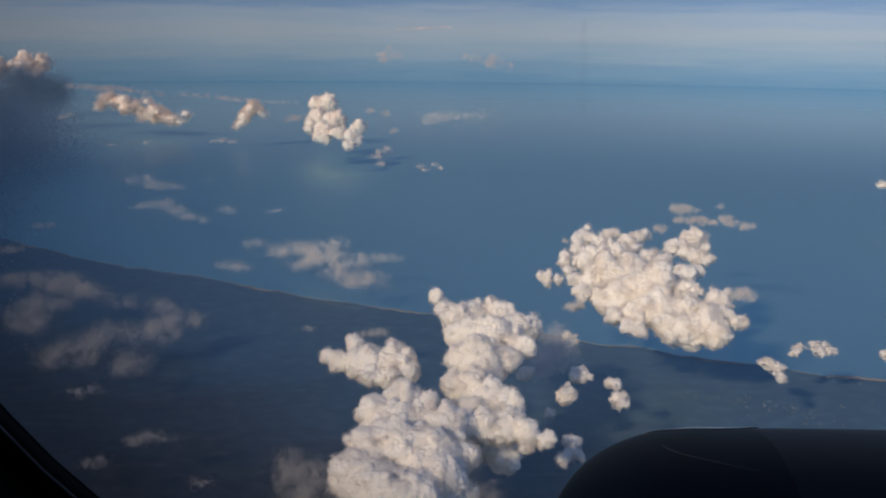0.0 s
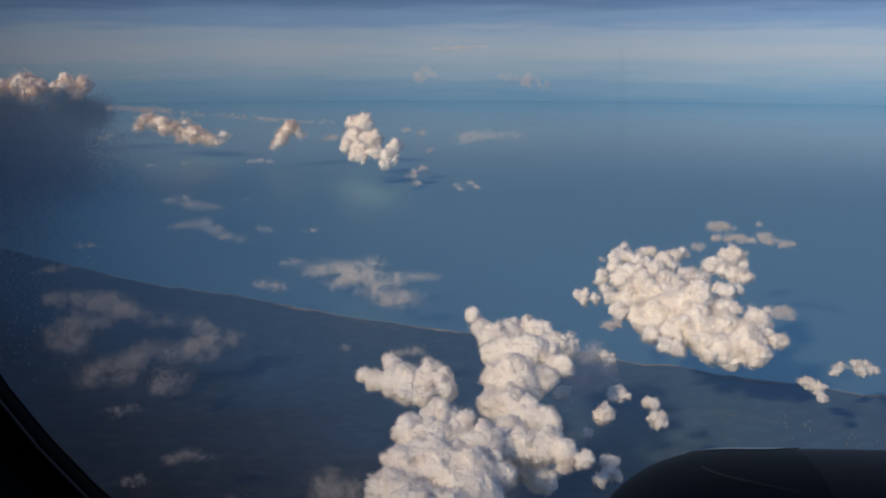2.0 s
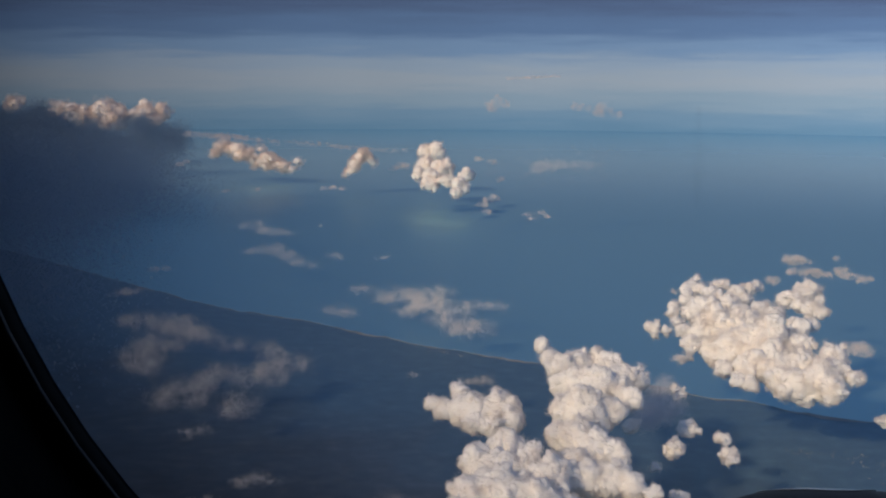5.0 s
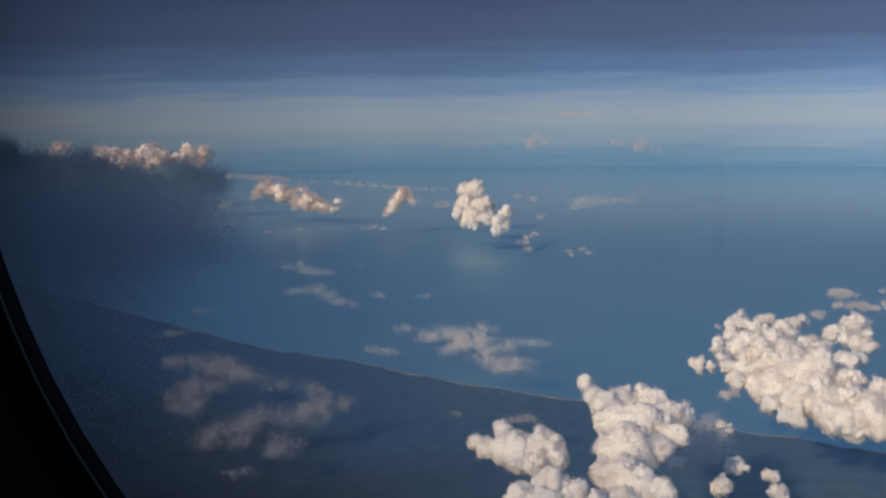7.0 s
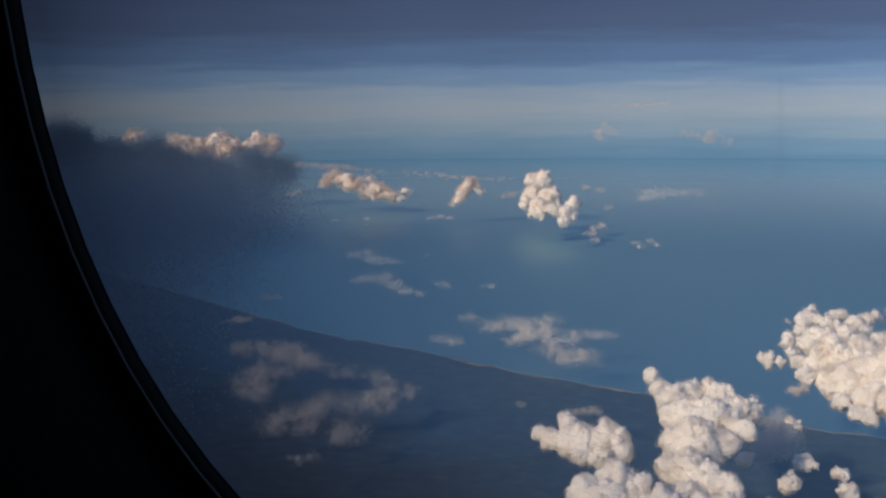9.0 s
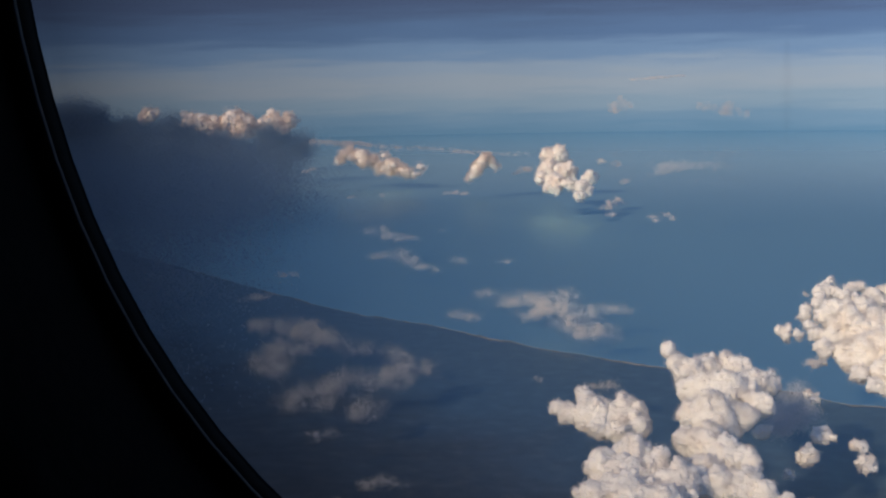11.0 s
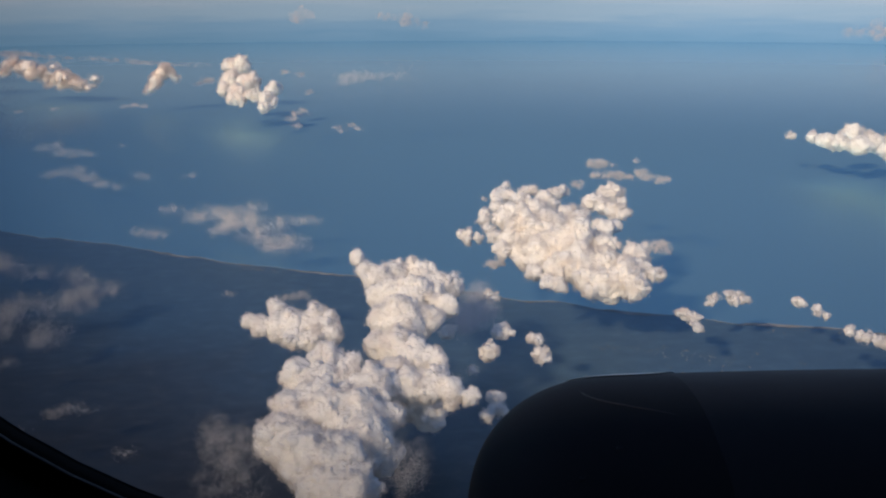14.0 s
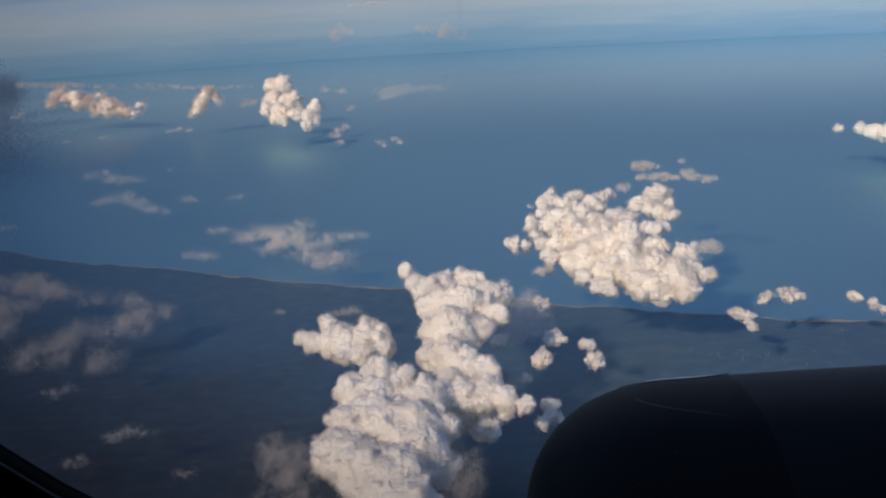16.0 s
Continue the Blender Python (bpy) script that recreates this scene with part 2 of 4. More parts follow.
def surface(field, level=0.0):
    """The sheet where the field passes through the level: one vertex a crossed cell, one quad a crossed edge."""
    f = field - level
    s = f < 0
    nx, ny, nz = f.shape
    total = np.zeros((nx - 1, ny - 1, nz - 1, 3), np.float32)
    count = np.zeros((nx - 1, ny - 1, nz - 1), np.float32)
    for ax in range(3):
        lo, hi = [slice(None)] * 3, [slice(None)] * 3
        lo[ax], hi[ax] = slice(0, -1), slice(1, None)
        a, b = f[tuple(lo)], f[tuple(hi)]
        cross = s[tuple(lo)] != s[tuple(hi)]
        t = np.where(cross, a / np.where(cross, a - b, 1), 0).astype(np.float32)
        o = [k for k in range(3) if k != ax]
        for da in (0, 1):
            for db in (0, 1):
                sl = [slice(None)] * 3
                for k, d in zip(o, (da, db)):
                    sl[k] = slice(d, f.shape[k] - 1 + d)
                c, tt = cross[tuple(sl)], t[tuple(sl)]
                count += c
                total[..., ax] += np.where(c, tt, 0)
                total[..., o[0]] += c * da
                total[..., o[1]] += c * db
    live = count > 0
    index = np.full(live.shape, -1, np.int64)
    index[live] = np.arange(live.sum())
    verts = (total[live] / count[live][:, None]) + np.argwhere(live)
    quads = []
    for ax in range(3):
        o = [(ax + 1) % 3, (ax + 2) % 3]
        lo, hi = [slice(None)] * 3, [slice(None)] * 3
        lo[ax], hi[ax] = slice(0, -1), slice(1, None)
        for k in o:
            lo[k] = hi[k] = slice(1, -1)
        a, b = s[tuple(lo)], s[tuple(hi)]
        for flip, mask in ((0, a & ~b), (1, ~a & b)):
            e = np.argwhere(mask)
            if not len(e):
                continue
            e = e + 1
            e[:, ax] -= 1
            corner = []
            for d0, d1 in ((-1, -1), (0, -1), (0, 0), (-1, 0)):
                c = e.copy()
                c[:, o[0]] += d0
                c[:, o[1]] += d1
                corner.append(index[c[:, 0], c[:, 1], c[:, 2]])
            quads.append(np.stack(corner[::-1] if flip else corner, 1))
    return verts, np.concatenate(quads)


def billows(rng, puffs, ratio, number, flat, least):
    """Every puff sprouts smaller puffs over its upper side, and these smaller ones again."""
    out, layer = [np.array(puffs, float)], np.array(puffs, float)
    for n in number:
        d = rng.normal(size=(len(layer), n, 3))
        d[..., 2] = d[..., 2] * 0.9 + 0.2
        d /= np.linalg.norm(d, axis=2, keepdims=True)
        d[..., 2] *= flat
        r = layer[:, None, 3:] * ratio * rng.uniform(0.25, 1.0, (len(layer), n, 1)) ** 1.4 * 1.6
        c = layer[:, None, :3] + d * (layer[:, None, 3:] - r * rng.uniform(0.1, 0.8, (len(layer), n, 1)))
        layer = np.concatenate([c, r], 2).reshape(-1, 4)
        layer = layer[layer[:, 3] > least]
        out.append(layer)
    return out


def chained(puffs, between=2):
    """Fills the gaps along a drawn-out cloud."""
    out = []
    for a, b in zip(puffs, puffs[1:]):
        for k in range(between + 1):
            t = k / (between + 1)
            out.append(tuple(u + (v - u) * t for u, v in zip(a, b)))
    return out + [puffs[-1]]


def cloud_field(rng, puffs, voxel, flat, number, ratio, rough, room):
    """Signed distance to the billowed cloud on a grid, with its corner."""
    layers = billows(rng, [(x, y, z, 0.94 * r) for x, y, z, r in puffs], ratio, number, flat, 0.9 * voxel)
    balls = np.concatenate(layers)
    blend = np.concatenate([np.full(len(l), k) for l, k in zip(layers, (0.5, 0.36, 0.24, 0.2))])
    small = np.concatenate([np.full(len(l), k > 1) for k, l in enumerate(layers)])
    pad = (3 + 2 * rough) * voxel + room
    lo = (balls[:, :3] - balls[:, 3:]).min(0) - pad
    hi = (balls[:, :3] + balls[:, 3:]).max(0) + pad
    shape = np.ceil((hi - lo) / voxel).astype(int) + 1
    far = room + (3 + 3 * rough) * voxel
    field = np.full(shape, far, np.float32)
    axes = [lo[k] + np.arange(shape[k], dtype=np.float32) * voxel for k in range(3)]
    for (x, y, z, r), soft, fine in zip(balls, blend, small):
        reach = r + (2.5 * voxel if fine else far)
        sl = []
        for k, c in enumerate((x, y, z)):
            rk = reach * (flat if k == 2 else 1) + (voxel if k == 2 else 0)
            sl.append(slice(max(0, int((c - rk - lo[k]) / voxel)), min(shape[k], int((c + rk - lo[k]) / voxel) + 2)))
        d = np.sqrt((axes[0][sl[0]][:, None, None] - x) ** 2 + (axes[1][sl[1]][None, :, None] - y) ** 2 + ((axes[2][sl[2]][None, None, :] - z) / flat) ** 2) - r
        view = field[tuple(sl)]
        k = soft * r
        h = np.maximum(k - np.abs(view - d), 0) / k
        view[...] = np.minimum(view, d) - h * h * k * 0.25
    for cells, amount in ((22, 2.0), (11, 1.8), (5.5, 1.3), (2.7, 0.7)):
        lump = np.abs(lattice_noise(rng, shape, cells))
        field += (0.40 - lump ** 0.7 * 1.15) * (voxel * rough * amount)
    return field, lo


def flakes(name, rng, field, lo, at, voxel, weight, count, size, mat, parent=None, facing=None):
    """Loose vapour: tiny leaves of cloud strewn where weight(field) is high, turned every way."""
    w = weight(field)
    cells = np.flatnonzero(w > 0.004)
    cum = np.cumsum(w.ravel()[cells], dtype=np.float64)
    pick = cells[np.searchsorted(cum, rng.uniform(0, cum[-1], count))]
    p = np.stack(np.unravel_index(pick, field.shape), 1) + rng.uniform(-0.5, 0.5, (count, 3))
    p = p * voxel + lo - at
    u = rng.normal(size=(count, 3))
    u /= np.linalg.norm(u, axis=1, keepdims=True)
    n = rng.normal(size=(count, 3))
    if facing is not None:
        n = np.array(facing) + 0.3 * n
        u = np.cross(n, u)
        u /= np.linalg.norm(u, axis=1, keepdims=True)
    v = np.cross(u, n)
    v /= np.linalg.norm(v, axis=1, keepdims=True)
    s = size * rng.uniform(0.5, 1.3, (count, 1))
    quad = np.stack([p - u * s, p - v * s * 0.8, p + u * s, p + v * s * 0.8], 1).reshape(-1, 3)
    ob = part_np(name, quad, np.arange(4 * count).reshape(-1, 4), mat, parent, "", False)
    return tagged(ob, kind="stuff")


def pieces(verts, quads, least=60):
    """Parts a mesh into its connected pieces, the largest first; crumbs are left out."""
    mark = np.arange(len(verts))
    while True:
        low = mark[quads].min(1)
        new_mark = mark.copy()
        for k in range(4):
            np.minimum.at(new_mark, quads[:, k], low)
        new_mark = new_mark[new_mark]
        if (new_mark == mark).all():
            break
        mark = new_mark
    owner = mark[quads[:, 0]]
    ids, counts = np.unique(owner, return_counts=True)
    out = []
    for i in ids[np.argsort(-counts)]:
        mine = quads[owner == i]
        if len(mine) >= least or not out:
            used, flat = np.unique(mine, return_inverse=True)
            out.append((verts[used], flat.reshape(mine.shape)))
    return out


def cloud(name, puffs, voxel, label, body, loose, count, size, seed=1, flat=1.0, number=(9, 8, 5), ratio=0.44, rough=0.5, depth=1.3, group="cumulus clouds"):
    """A thick cloud from its main puffs (x, y, height, radius): billows on billows, one closed body, and loose vapour round it."""
    rng = np.random.default_rng(seed)
    field, lo = cloud_field(rng, puffs, voxel, flat, number, ratio, rough, depth * 2.5)
    at = np.mean(np.array(puffs)[:, :3], 0)
    root = thing(name, label, "cloud", group, at)
    v, q = surface(field)
    for n, (pv, pq) in enumerate(pieces(v, q)):
        part_np("billow" if n else "body", pv * voxel + lo - at, pq, body, root)
    patch = 0.06 + np.clip(0.25 + 1.3 * lattice_noise(rng, field.shape, 13) + 0.9 * lattice_noise(rng, field.shape, 6), 0, 1.6)
    flakes("vapour", rng, field, lo, at, voxel, lambda f: np.where(f > -0.4 * voxel, np.exp(-np.maximum(f, 0) / depth), 0) * patch * (f < depth * 2.4), count, size, loose, root)
    return root


def thin_cloud(name, puffs, voxel, label, loose, count, size, seed=1, flat=0.4, depth=2.0, group="cloud wisps", clumps=1.0, number=(6, 5), facing=None, fade=None, fat=1.1, torn=0.22):
    """A cloud thin enough to look through: nothing but loose vapour, denser inside, in streaks and clumps. fade: heights between which it thins out downwards."""
    rng = np.random.default_rng(seed)
    field, lo = cloud_field(rng, [(x, y, z, r * fat) for x, y, z, r in puffs], voxel, flat, number, 0.5, 0.7, depth * 2.5)
    at = np.mean(np.array(puffs)[:, :3], 0)
    lump = sum(p[3] for p in puffs) / len(puffs)
    cell = max(3.5, 1.1 * lump / voxel)
    ragged = lattice_noise(rng, field.shape, cell) + 0.7 * lattice_noise(rng, field.shape, max(2, cell / 2.2)) + 0.5 * lattice_noise(rng, field.shape, max(1.5, cell / 4.5))
    field += ragged * (torn * lump * clumps * flat ** 0.5)
    dense = np.clip(0.6 - clumps * 0.6 * ragged, 0.02, 2)
    if fade:
        height = lo[2] + np.arange(field.shape[2]) * voxel
        dense *= np.clip((height - fade[0]) / (fade[1] - fade[0]), 0, 1)[None, None, :] ** 1.5
    root = thing(name, label, "cloud", group, at)
    flakes("vapour", rng, field, lo, at, voxel, lambda f: dense * (f < depth * 2.4) / (1 + np.exp(np.clip(2.2 * f / depth + 0.8, -30, 30))), count, size, loose, root, facing)
    return root


# (x, y, height, radius) of the main puffs of each cloud
COLUMN = [(4.3, 682.9, 82.1, 4.5), (8.6, 661, 79.9, 6.1), (13.9, 642.6, 77.9, 7.3), (25, 651.9, 79, 8.7), (34.2, 658.5, 79.7, 6.8), (43.1, 650.2, 78.9, 7.4), (20.8, 621.5, 75.4, 9.6), (31.7, 617.6, 75, 12.1), (45.5, 627.5, 76.3, 9.1), (58.6, 632.6, 77, 5.9), (51.1, 606.1, 73.7, 6.3), (15.3, 588.9, 71.1, 8), (27.2, 584.2, 70.5, 11.6), (39.4, 589.2, 71.3, 8), (12.3, 558, 66.4, 6.4), (21.7, 555.1, 66, 9.3), (31.6, 543.5, 64.1, 9.2), (40.5, 539.1, 63.4, 5.7), (36.4, 517, 59.3, 8.2), (46.4, 509.7, 58, 5.4), (27.1, 516.9, 59.1, 8.2), (20.9, 532.3, 62, 7.9), (55.1, 505, 57.2, 3.5)]
ARM = [(-56.6, 604.4, 67.7, 4.4), (-50, 599.7, 66, 5.9), (-41.3, 616.1, 71, 5.4), (-38.4, 599.4, 65.6, 8.4), (-28.2, 598.9, 65.2, 8.7), (-17.4, 600.3, 65.6, 8.7), (-11.6, 591.8, 62.6, 5.6), (-21.6, 586.7, 60.9, 6.1), (-32.3, 588.6, 61.7, 5.5)]
MASS = [(-13.8, 533, 64.4, 9.5), (-19.1, 510.2, 61.1, 11.4), (-5.3, 513.5, 61.5, 11.4), (5.3, 503.3, 59.9, 11.2), (13.9, 513, 61.5, 7.1), (-10.1, 488, 57.4, 13.6), (-25.1, 480.3, 56.1, 11.9), (2.6, 479.2, 55.8, 12.9), (15.2, 485, 56.9, 7.3), (-34.5, 469.5, 54.3, 9.6), (-26.6, 460.6, 52.5, 11.2), (-11.7, 449.3, 50.1, 14.2), (4.8, 466.1, 53.4, 12.6), (-6.7, 431.2, 46.1, 10.9), (-17.1, 436, 47.2, 8.6), (-4.2, 416.2, 42.5, 7.9)]
FOLD = [(21.1, 592.1, 55.0, 7), (26.6, 581.2, 50.0, 9), (35.4, 556.5, 45.0, 9), (27.8, 534.5, 45.0, 9), (42.5, 540.4, 42.0, 7), (21.7, 544.6, 50.0, 9), (35.0, 525.5, 40.0, 7), (19.2, 565.4, 52.0, 7)]
MASSWISP = [(-64, 496.2, 50.3, 3.8), (-61, 481.9, 49.4, 5.8), (-52.9, 478.5, 49.1, 6.2), (-56.4, 450.9, 47, 7.4), (-51.4, 463.7, 48, 6.6), (-46.6, 439.7, 46.1, 5.3), (23.5, 450.1, 46.8, 5.9), (18.6, 438.4, 45.8, 4.8), (25.1, 462.3, 47.7, 4)]
FRONT_A = [(122.4, 882.3, 89.8, 3.3), (118.5, 862.1, 86.4, 6.1), (110.9, 841.5, 82.6, 5.6), (101.1, 829, 79.9, 3.2), (97.8, 817.9, 77.6, 3.5), (101.1, 801.2, 74.1, 3.8), (82.5, 786.9, 70.3, 3.4), (79, 791.4, 71.3, 1.9), (90.4, 786.5, 70.4, 3), (102.1, 785.8, 70.6, 5.3), (118.4, 819.7, 78.5, 11), (129.1, 851.8, 84.9, 4.9), (135.9, 869.7, 88.1, 3.7), (141, 869.3, 88.1, 3.3), (148.2, 852.8, 85.6, 5.7), (137.3, 823.5, 79.9, 10.2), (160.3, 861.5, 87.4, 4.9), (166.4, 867.3, 88.5, 3.3), (153.7, 840.7, 83.6, 4.8), (113.4, 782.5, 70.1, 8.3), (105.6, 766.5, 65.8, 5.1), (116.2, 765.8, 66.1, 5.2), (130.2, 790.1, 72.5, 13.3), (144.5, 793.5, 73.9, 14.5)]
FRONT_B = [(160.1, 818.5, 79.7, 6.7), (164.6, 806, 77.3, 7.8), (132.2, 760.6, 65.4, 14), (149, 763.1, 66.8, 15.5), (121.8, 734.5, 57.6, 5), (130.8, 721.8, 54.1, 5.3), (134.9, 718.3, 53.2, 4.2), (138.6, 735.8, 58.8, 9.3), (154.1, 740, 60.9, 13.7), (166.2, 773.8, 70.3, 6.8), (155.8, 720.7, 55.3, 9.2), (165.4, 715.2, 54.3, 10.5), (156.7, 706.8, 51, 3.5), (174.9, 760.5, 67.6, 8.2), (182.1, 785.3, 73.8, 6.5), (191.7, 793.5, 76, 3.9), (180.2, 794.8, 75.7, 3.9), (170.3, 738.3, 61.4, 10.1), (180, 716.7, 55.8, 11.7), (194.2, 746.5, 65.2, 8.1), (194.7, 759.9, 68.6, 3.4), (195.2, 728.2, 60.3, 7.2), (185.7, 703.4, 52.1, 7), (200.2, 719.3, 58.2, 4.3)]
FRONT_C = [(204.1, 757.1, 68.5, 3), (198.5, 851.8, 87.1, 8.2), (205.2, 872.7, 90.7, 2.9), (208.7, 854.4, 88, 3.7), (185.1, 837.8, 84.3, 5.7), (188.8, 826.3, 82.3, 4.8), (195.2, 818.1, 81.1, 5.6), (201.8, 812.2, 80.3, 3.9), (178.6, 836.2, 83.7, 2.8), (205.5, 833.4, 84.3, 4), (172.4, 815.3, 79.5, 4.7)]
FRONT = FRONT_A + FRONT_B + FRONT_C
FRONTBITS = [(215.4, 985.6, 90, 4.6), (223.6, 985.3, 90, 4.6), (229.6, 980, 89.9, 3.5), (208.5, 937.4, 88.3, 3.4), (217.6, 937.1, 88.4, 3.9), (225.7, 932.2, 88.3, 4.4), (233.6, 927.4, 88.2, 3.4), (249.8, 942.7, 88.9, 4.4), (247.6, 920.2, 88.1, 3.8), (254.8, 913.3, 87.9, 3.3), (261.4, 913, 87.9, 2.4), (185.6, 903.2, 86.9, 3.7), (103.8, 860.1, 84.6, 1.8), (256.8, 997, 90.6, 2.1), (201.7, 715.1, 77.9, 4.6), (204.3, 705.4, 77.3, 2.3), (88.6, 692.1, 74.7, 3.2), (93.2, 695.3, 75, 1.8)]
TOWER = [(-228.7, 2283.4, 86.3, 14.9), (-204.3, 2266.3, 85.2, 17), (-210.4, 2097.3, 73.6, 17.9), (-181.6, 2067, 70.9, 17.6), (-185.1, 1958.7, 60.8, 16.7), (-159.8, 1949.8, 59.6, 9.8), (-135.8, 1927.2, 56.9, 13.5), (-126.8, 2000.5, 64.5, 11), (-136.2, 1864, 49.2, 8.4), (-210.8, 1998.4, 65, 10)]
TOWERBITS = [(-75.2, 1787.3, 47.5, 9), (-84.9, 1729.7, 47.1, 6.1), (-74.5, 1634.3, 46.8, 4.9), (-140.9, 2569.6, 51.2, 7.7), (-101.9, 2491.2, 51, 6.2), (-284.2, 2359.6, 50.6, 10.7), (-295.5, 2308.2, 50.4, 5.8), (-17.2, 1614.2, 46.8, 3.2), (3.8, 1633.6, 46.8, 3.3), (-72.3, 2125.9, 49.5, 5.3)]
LEAN = [(-349.2, 2250.0, 83.3, 7.8), (-358.5, 2250.0, 73.1, 9.0), (-367.8, 2250.0, 62.8, 7.8), (-376.0, 2250.0, 51.4, 6.7), (-385.4, 2250.0, 41.0, 4.5), (-340.1, 2250.0, 75.4, 6.7), (-329.9, 2250.0, 66.3, 4.5)]
RIDGE = [(-695.4, 2450.0, 83.1, 9.7), (-680.2, 2450.0, 71.8, 11.0), (-660.7, 2450.0, 76.9, 13.4), (-644.2, 2450.0, 64.3, 14.6), (-626.3, 2450.0, 58.1, 11.0), (-609.9, 2450.0, 46.8, 11.0), (-593.0, 2450.0, 54.4, 12.2), (-575.3, 2450.0, 44.4, 11.0), (-557.6, 2450.0, 38.2, 8.5), (-539.8, 2450.0, 34.5, 6.1), (-611.8, 2450.0, 76.9, 6.1), (-711.4, 2450.0, 64.2, 6.1), (-529.3, 2450.0, 50.8, 4.9), (-595.9, 2450.0, 38.1, 7.3)]
BANKTOP = [(-1284.4, 2711.2, 159.2, 17.9), (-1195.9, 2751.3, 144, 19.4), (-1170.2, 2762.4, 137.9, 23.9), (-1144.3, 2773.2, 129, 23.9), (-1097.7, 2792, 140.1, 29.9), (-1071.4, 2802.1, 122.4, 32.9), (-1124.7, 2781.2, 123, 20.9), (-996.6, 2829.6, 139.3, 22.4), (-959.5, 2842.4, 144.9, 16.4), (-1017.2, 2822.3, 130.7, 17.9), (-976.4, 2836.7, 121.6, 17.9)]
BANK = [(-1300.6, 2366.1, 172, 30), (-1272, 2380, 152, 25), (-1250.8, 2392.8, 135, 34.9), (-1202.2, 2417.6, 120.1, 37.6), (-1140.8, 2447.2, 111.4, 40.3), (-1083.8, 2472.9, 97.5, 40.3), (-1025.6, 2497.6, 78.3, 43.1), (-966, 2521.3, 61.5, 40.4), (-904.4, 2544, 87.1, 35), (-862.5, 2559.2, 96, 22), (-842.6, 2565.2, 77.2, 32.3), (-1367.9, 2327.8, 93.1, 94.1), (-1296.2, 2368.5, 65.8, 74), (-1210.1, 2413.7, 50.7, 67.3), (-1131.6, 2451.4, 42.4, 60.6), (-1050.6, 2487.2, 27.5, 53.9), (-966.9, 2520.9, 25.8, 45.8), (-893.1, 2548, 37.9, 43.1), (-1382.7, 2319.1, -20.2, 81), (-1299.3, 2366.8, -17.3, 67.5), (-1212.6, 2412.4, -24.3, 60.7), (-1133.8, 2450.4, -29.5, 56.7), (-1052.1, 2486.6, -25.3, 51.3), (-967.9, 2520.5, -18, 45.9)]
BANK_FADE = (-10, 150)
SHADE_VEIL = [(-d * math.sin(radians(b)), d * math.cos(radians(b)), 35 + 0.02 * (d - 1300), 0.075 * d) for d, near, wide in ((900, 31, 4), (1100, 29, 4), (1300, 27, 4), (1550, 25, 4), (1800, 24, 4), (2050, 23, 4), (2300, 22, 5)) for b in (near, near + wide, near + 2 * wide)]
FAR = [(-177.5, 4296.3, 117, 19.3), (-160.9, 4297, 127.5, 15), (-131.6, 4298, 119.3, 12.8), (138.4, 4297.8, 116.4, 15), (173.1, 4296.5, 112.4, 15), (219.9, 4294.4, 104.5, 19.3), (254.3, 4292.5, 96.5, 12.8), (290.7, 4290.2, 88.5, 10.7)]
FARR = [(1718.2, 3832.4, 73.3, 14.6), (1743.6, 3821, 70.4, 12.5), (1792.5, 3798.3, 79.7, 23), (1817.6, 3786.3, 73.1, 18.8), (1851.2, 3770, 78.1, 20.9), (1881.2, 3755.1, 83, 20.9)]
SIDE = [(568.9, 1418.8, 53.3, 3.8), (592.6, 1404.7, 53.2, 6.9), (595.2, 1374.9, 52.4, 8.3), (608.1, 1362, 52.2, 9), (645.6, 1402.3, 53.8, 11.6), (620.9, 1333.4, 51.6, 10.3), (647.3, 1351.8, 52.5, 10.5), (637.1, 1294.6, 50.7, 8.7), (627.3, 1249.3, 49.1, 8.4), (676, 1358.3, 53, 7.6), (657, 1275.1, 50.4, 10.1), (660, 1240.1, 49.4, 9.9)]
SHEET = [(-146.6, 1069.5, 31.1, 8.8), (-135, 1086.7, 31.4, 10), (-112.4, 1082.8, 31.3, 12.1), (-119.6, 1026.5, 30, 7.4), (-98.1, 1048.6, 30.4, 10.7), (-80.6, 1028.5, 29.9, 9.4), (-65.8, 1040, 30.2, 7.4), (-48.1, 1052.1, 30.4, 4.8), (-34.1, 1054.3, 30.5, 3.2), (-82.4, 989.4, 28.9, 8.1), (-65.9, 968, 28.3, 8.9), (-53.2, 960.3, 28, 7.9), (-41, 956.6, 27.9, 4.4), (-98.5, 1111.1, 31.9, 6.8), (-175.2, 1103.5, 31.9, 5.1), (-181.4, 1015.9, 29.9, 4.7), (-172.2, 1008.5, 29.7, 3.6), (-190, 1018.9, 30, 3.2)]
DIM = [(-349.4, 942.7, 33, 8.2), (-330.7, 941.8, 32.9, 10.2), (-302.5, 919.2, 32.4, 10.9), (-282.3, 902.6, 32, 9.7), (-270.1, 895, 31.8, 6.7), (-304.9, 860.3, 31.4, 9.3), (-306.5, 824.9, 30.8, 9), (-291.4, 862.8, 31.4, 7.5), (-289.7, 803.5, 30.3, 7.9), (-241.9, 872, 31.3, 6.5), (-221.7, 866.6, 31.1, 5.5), (-207.3, 855.2, 30.8, 4.1), (-189, 825.2, 30.1, 7.8), (-177.1, 821, 30, 6), (-195.6, 797.7, 29.6, 9.3), (-206.4, 781.1, 29.3, 9.2), (-225.8, 781.9, 29.4, 8.4), (-237.9, 765.3, 29.1, 8.3), (-250.4, 751.8, 28.9, 7.4), (-249.9, 725.5, 28.3, 7.1), (-197.1, 722.8, 27.8, 7), (-200.8, 707.6, 27.4, 3.8), (-232.7, 735.1, 28.4, 7.2)]
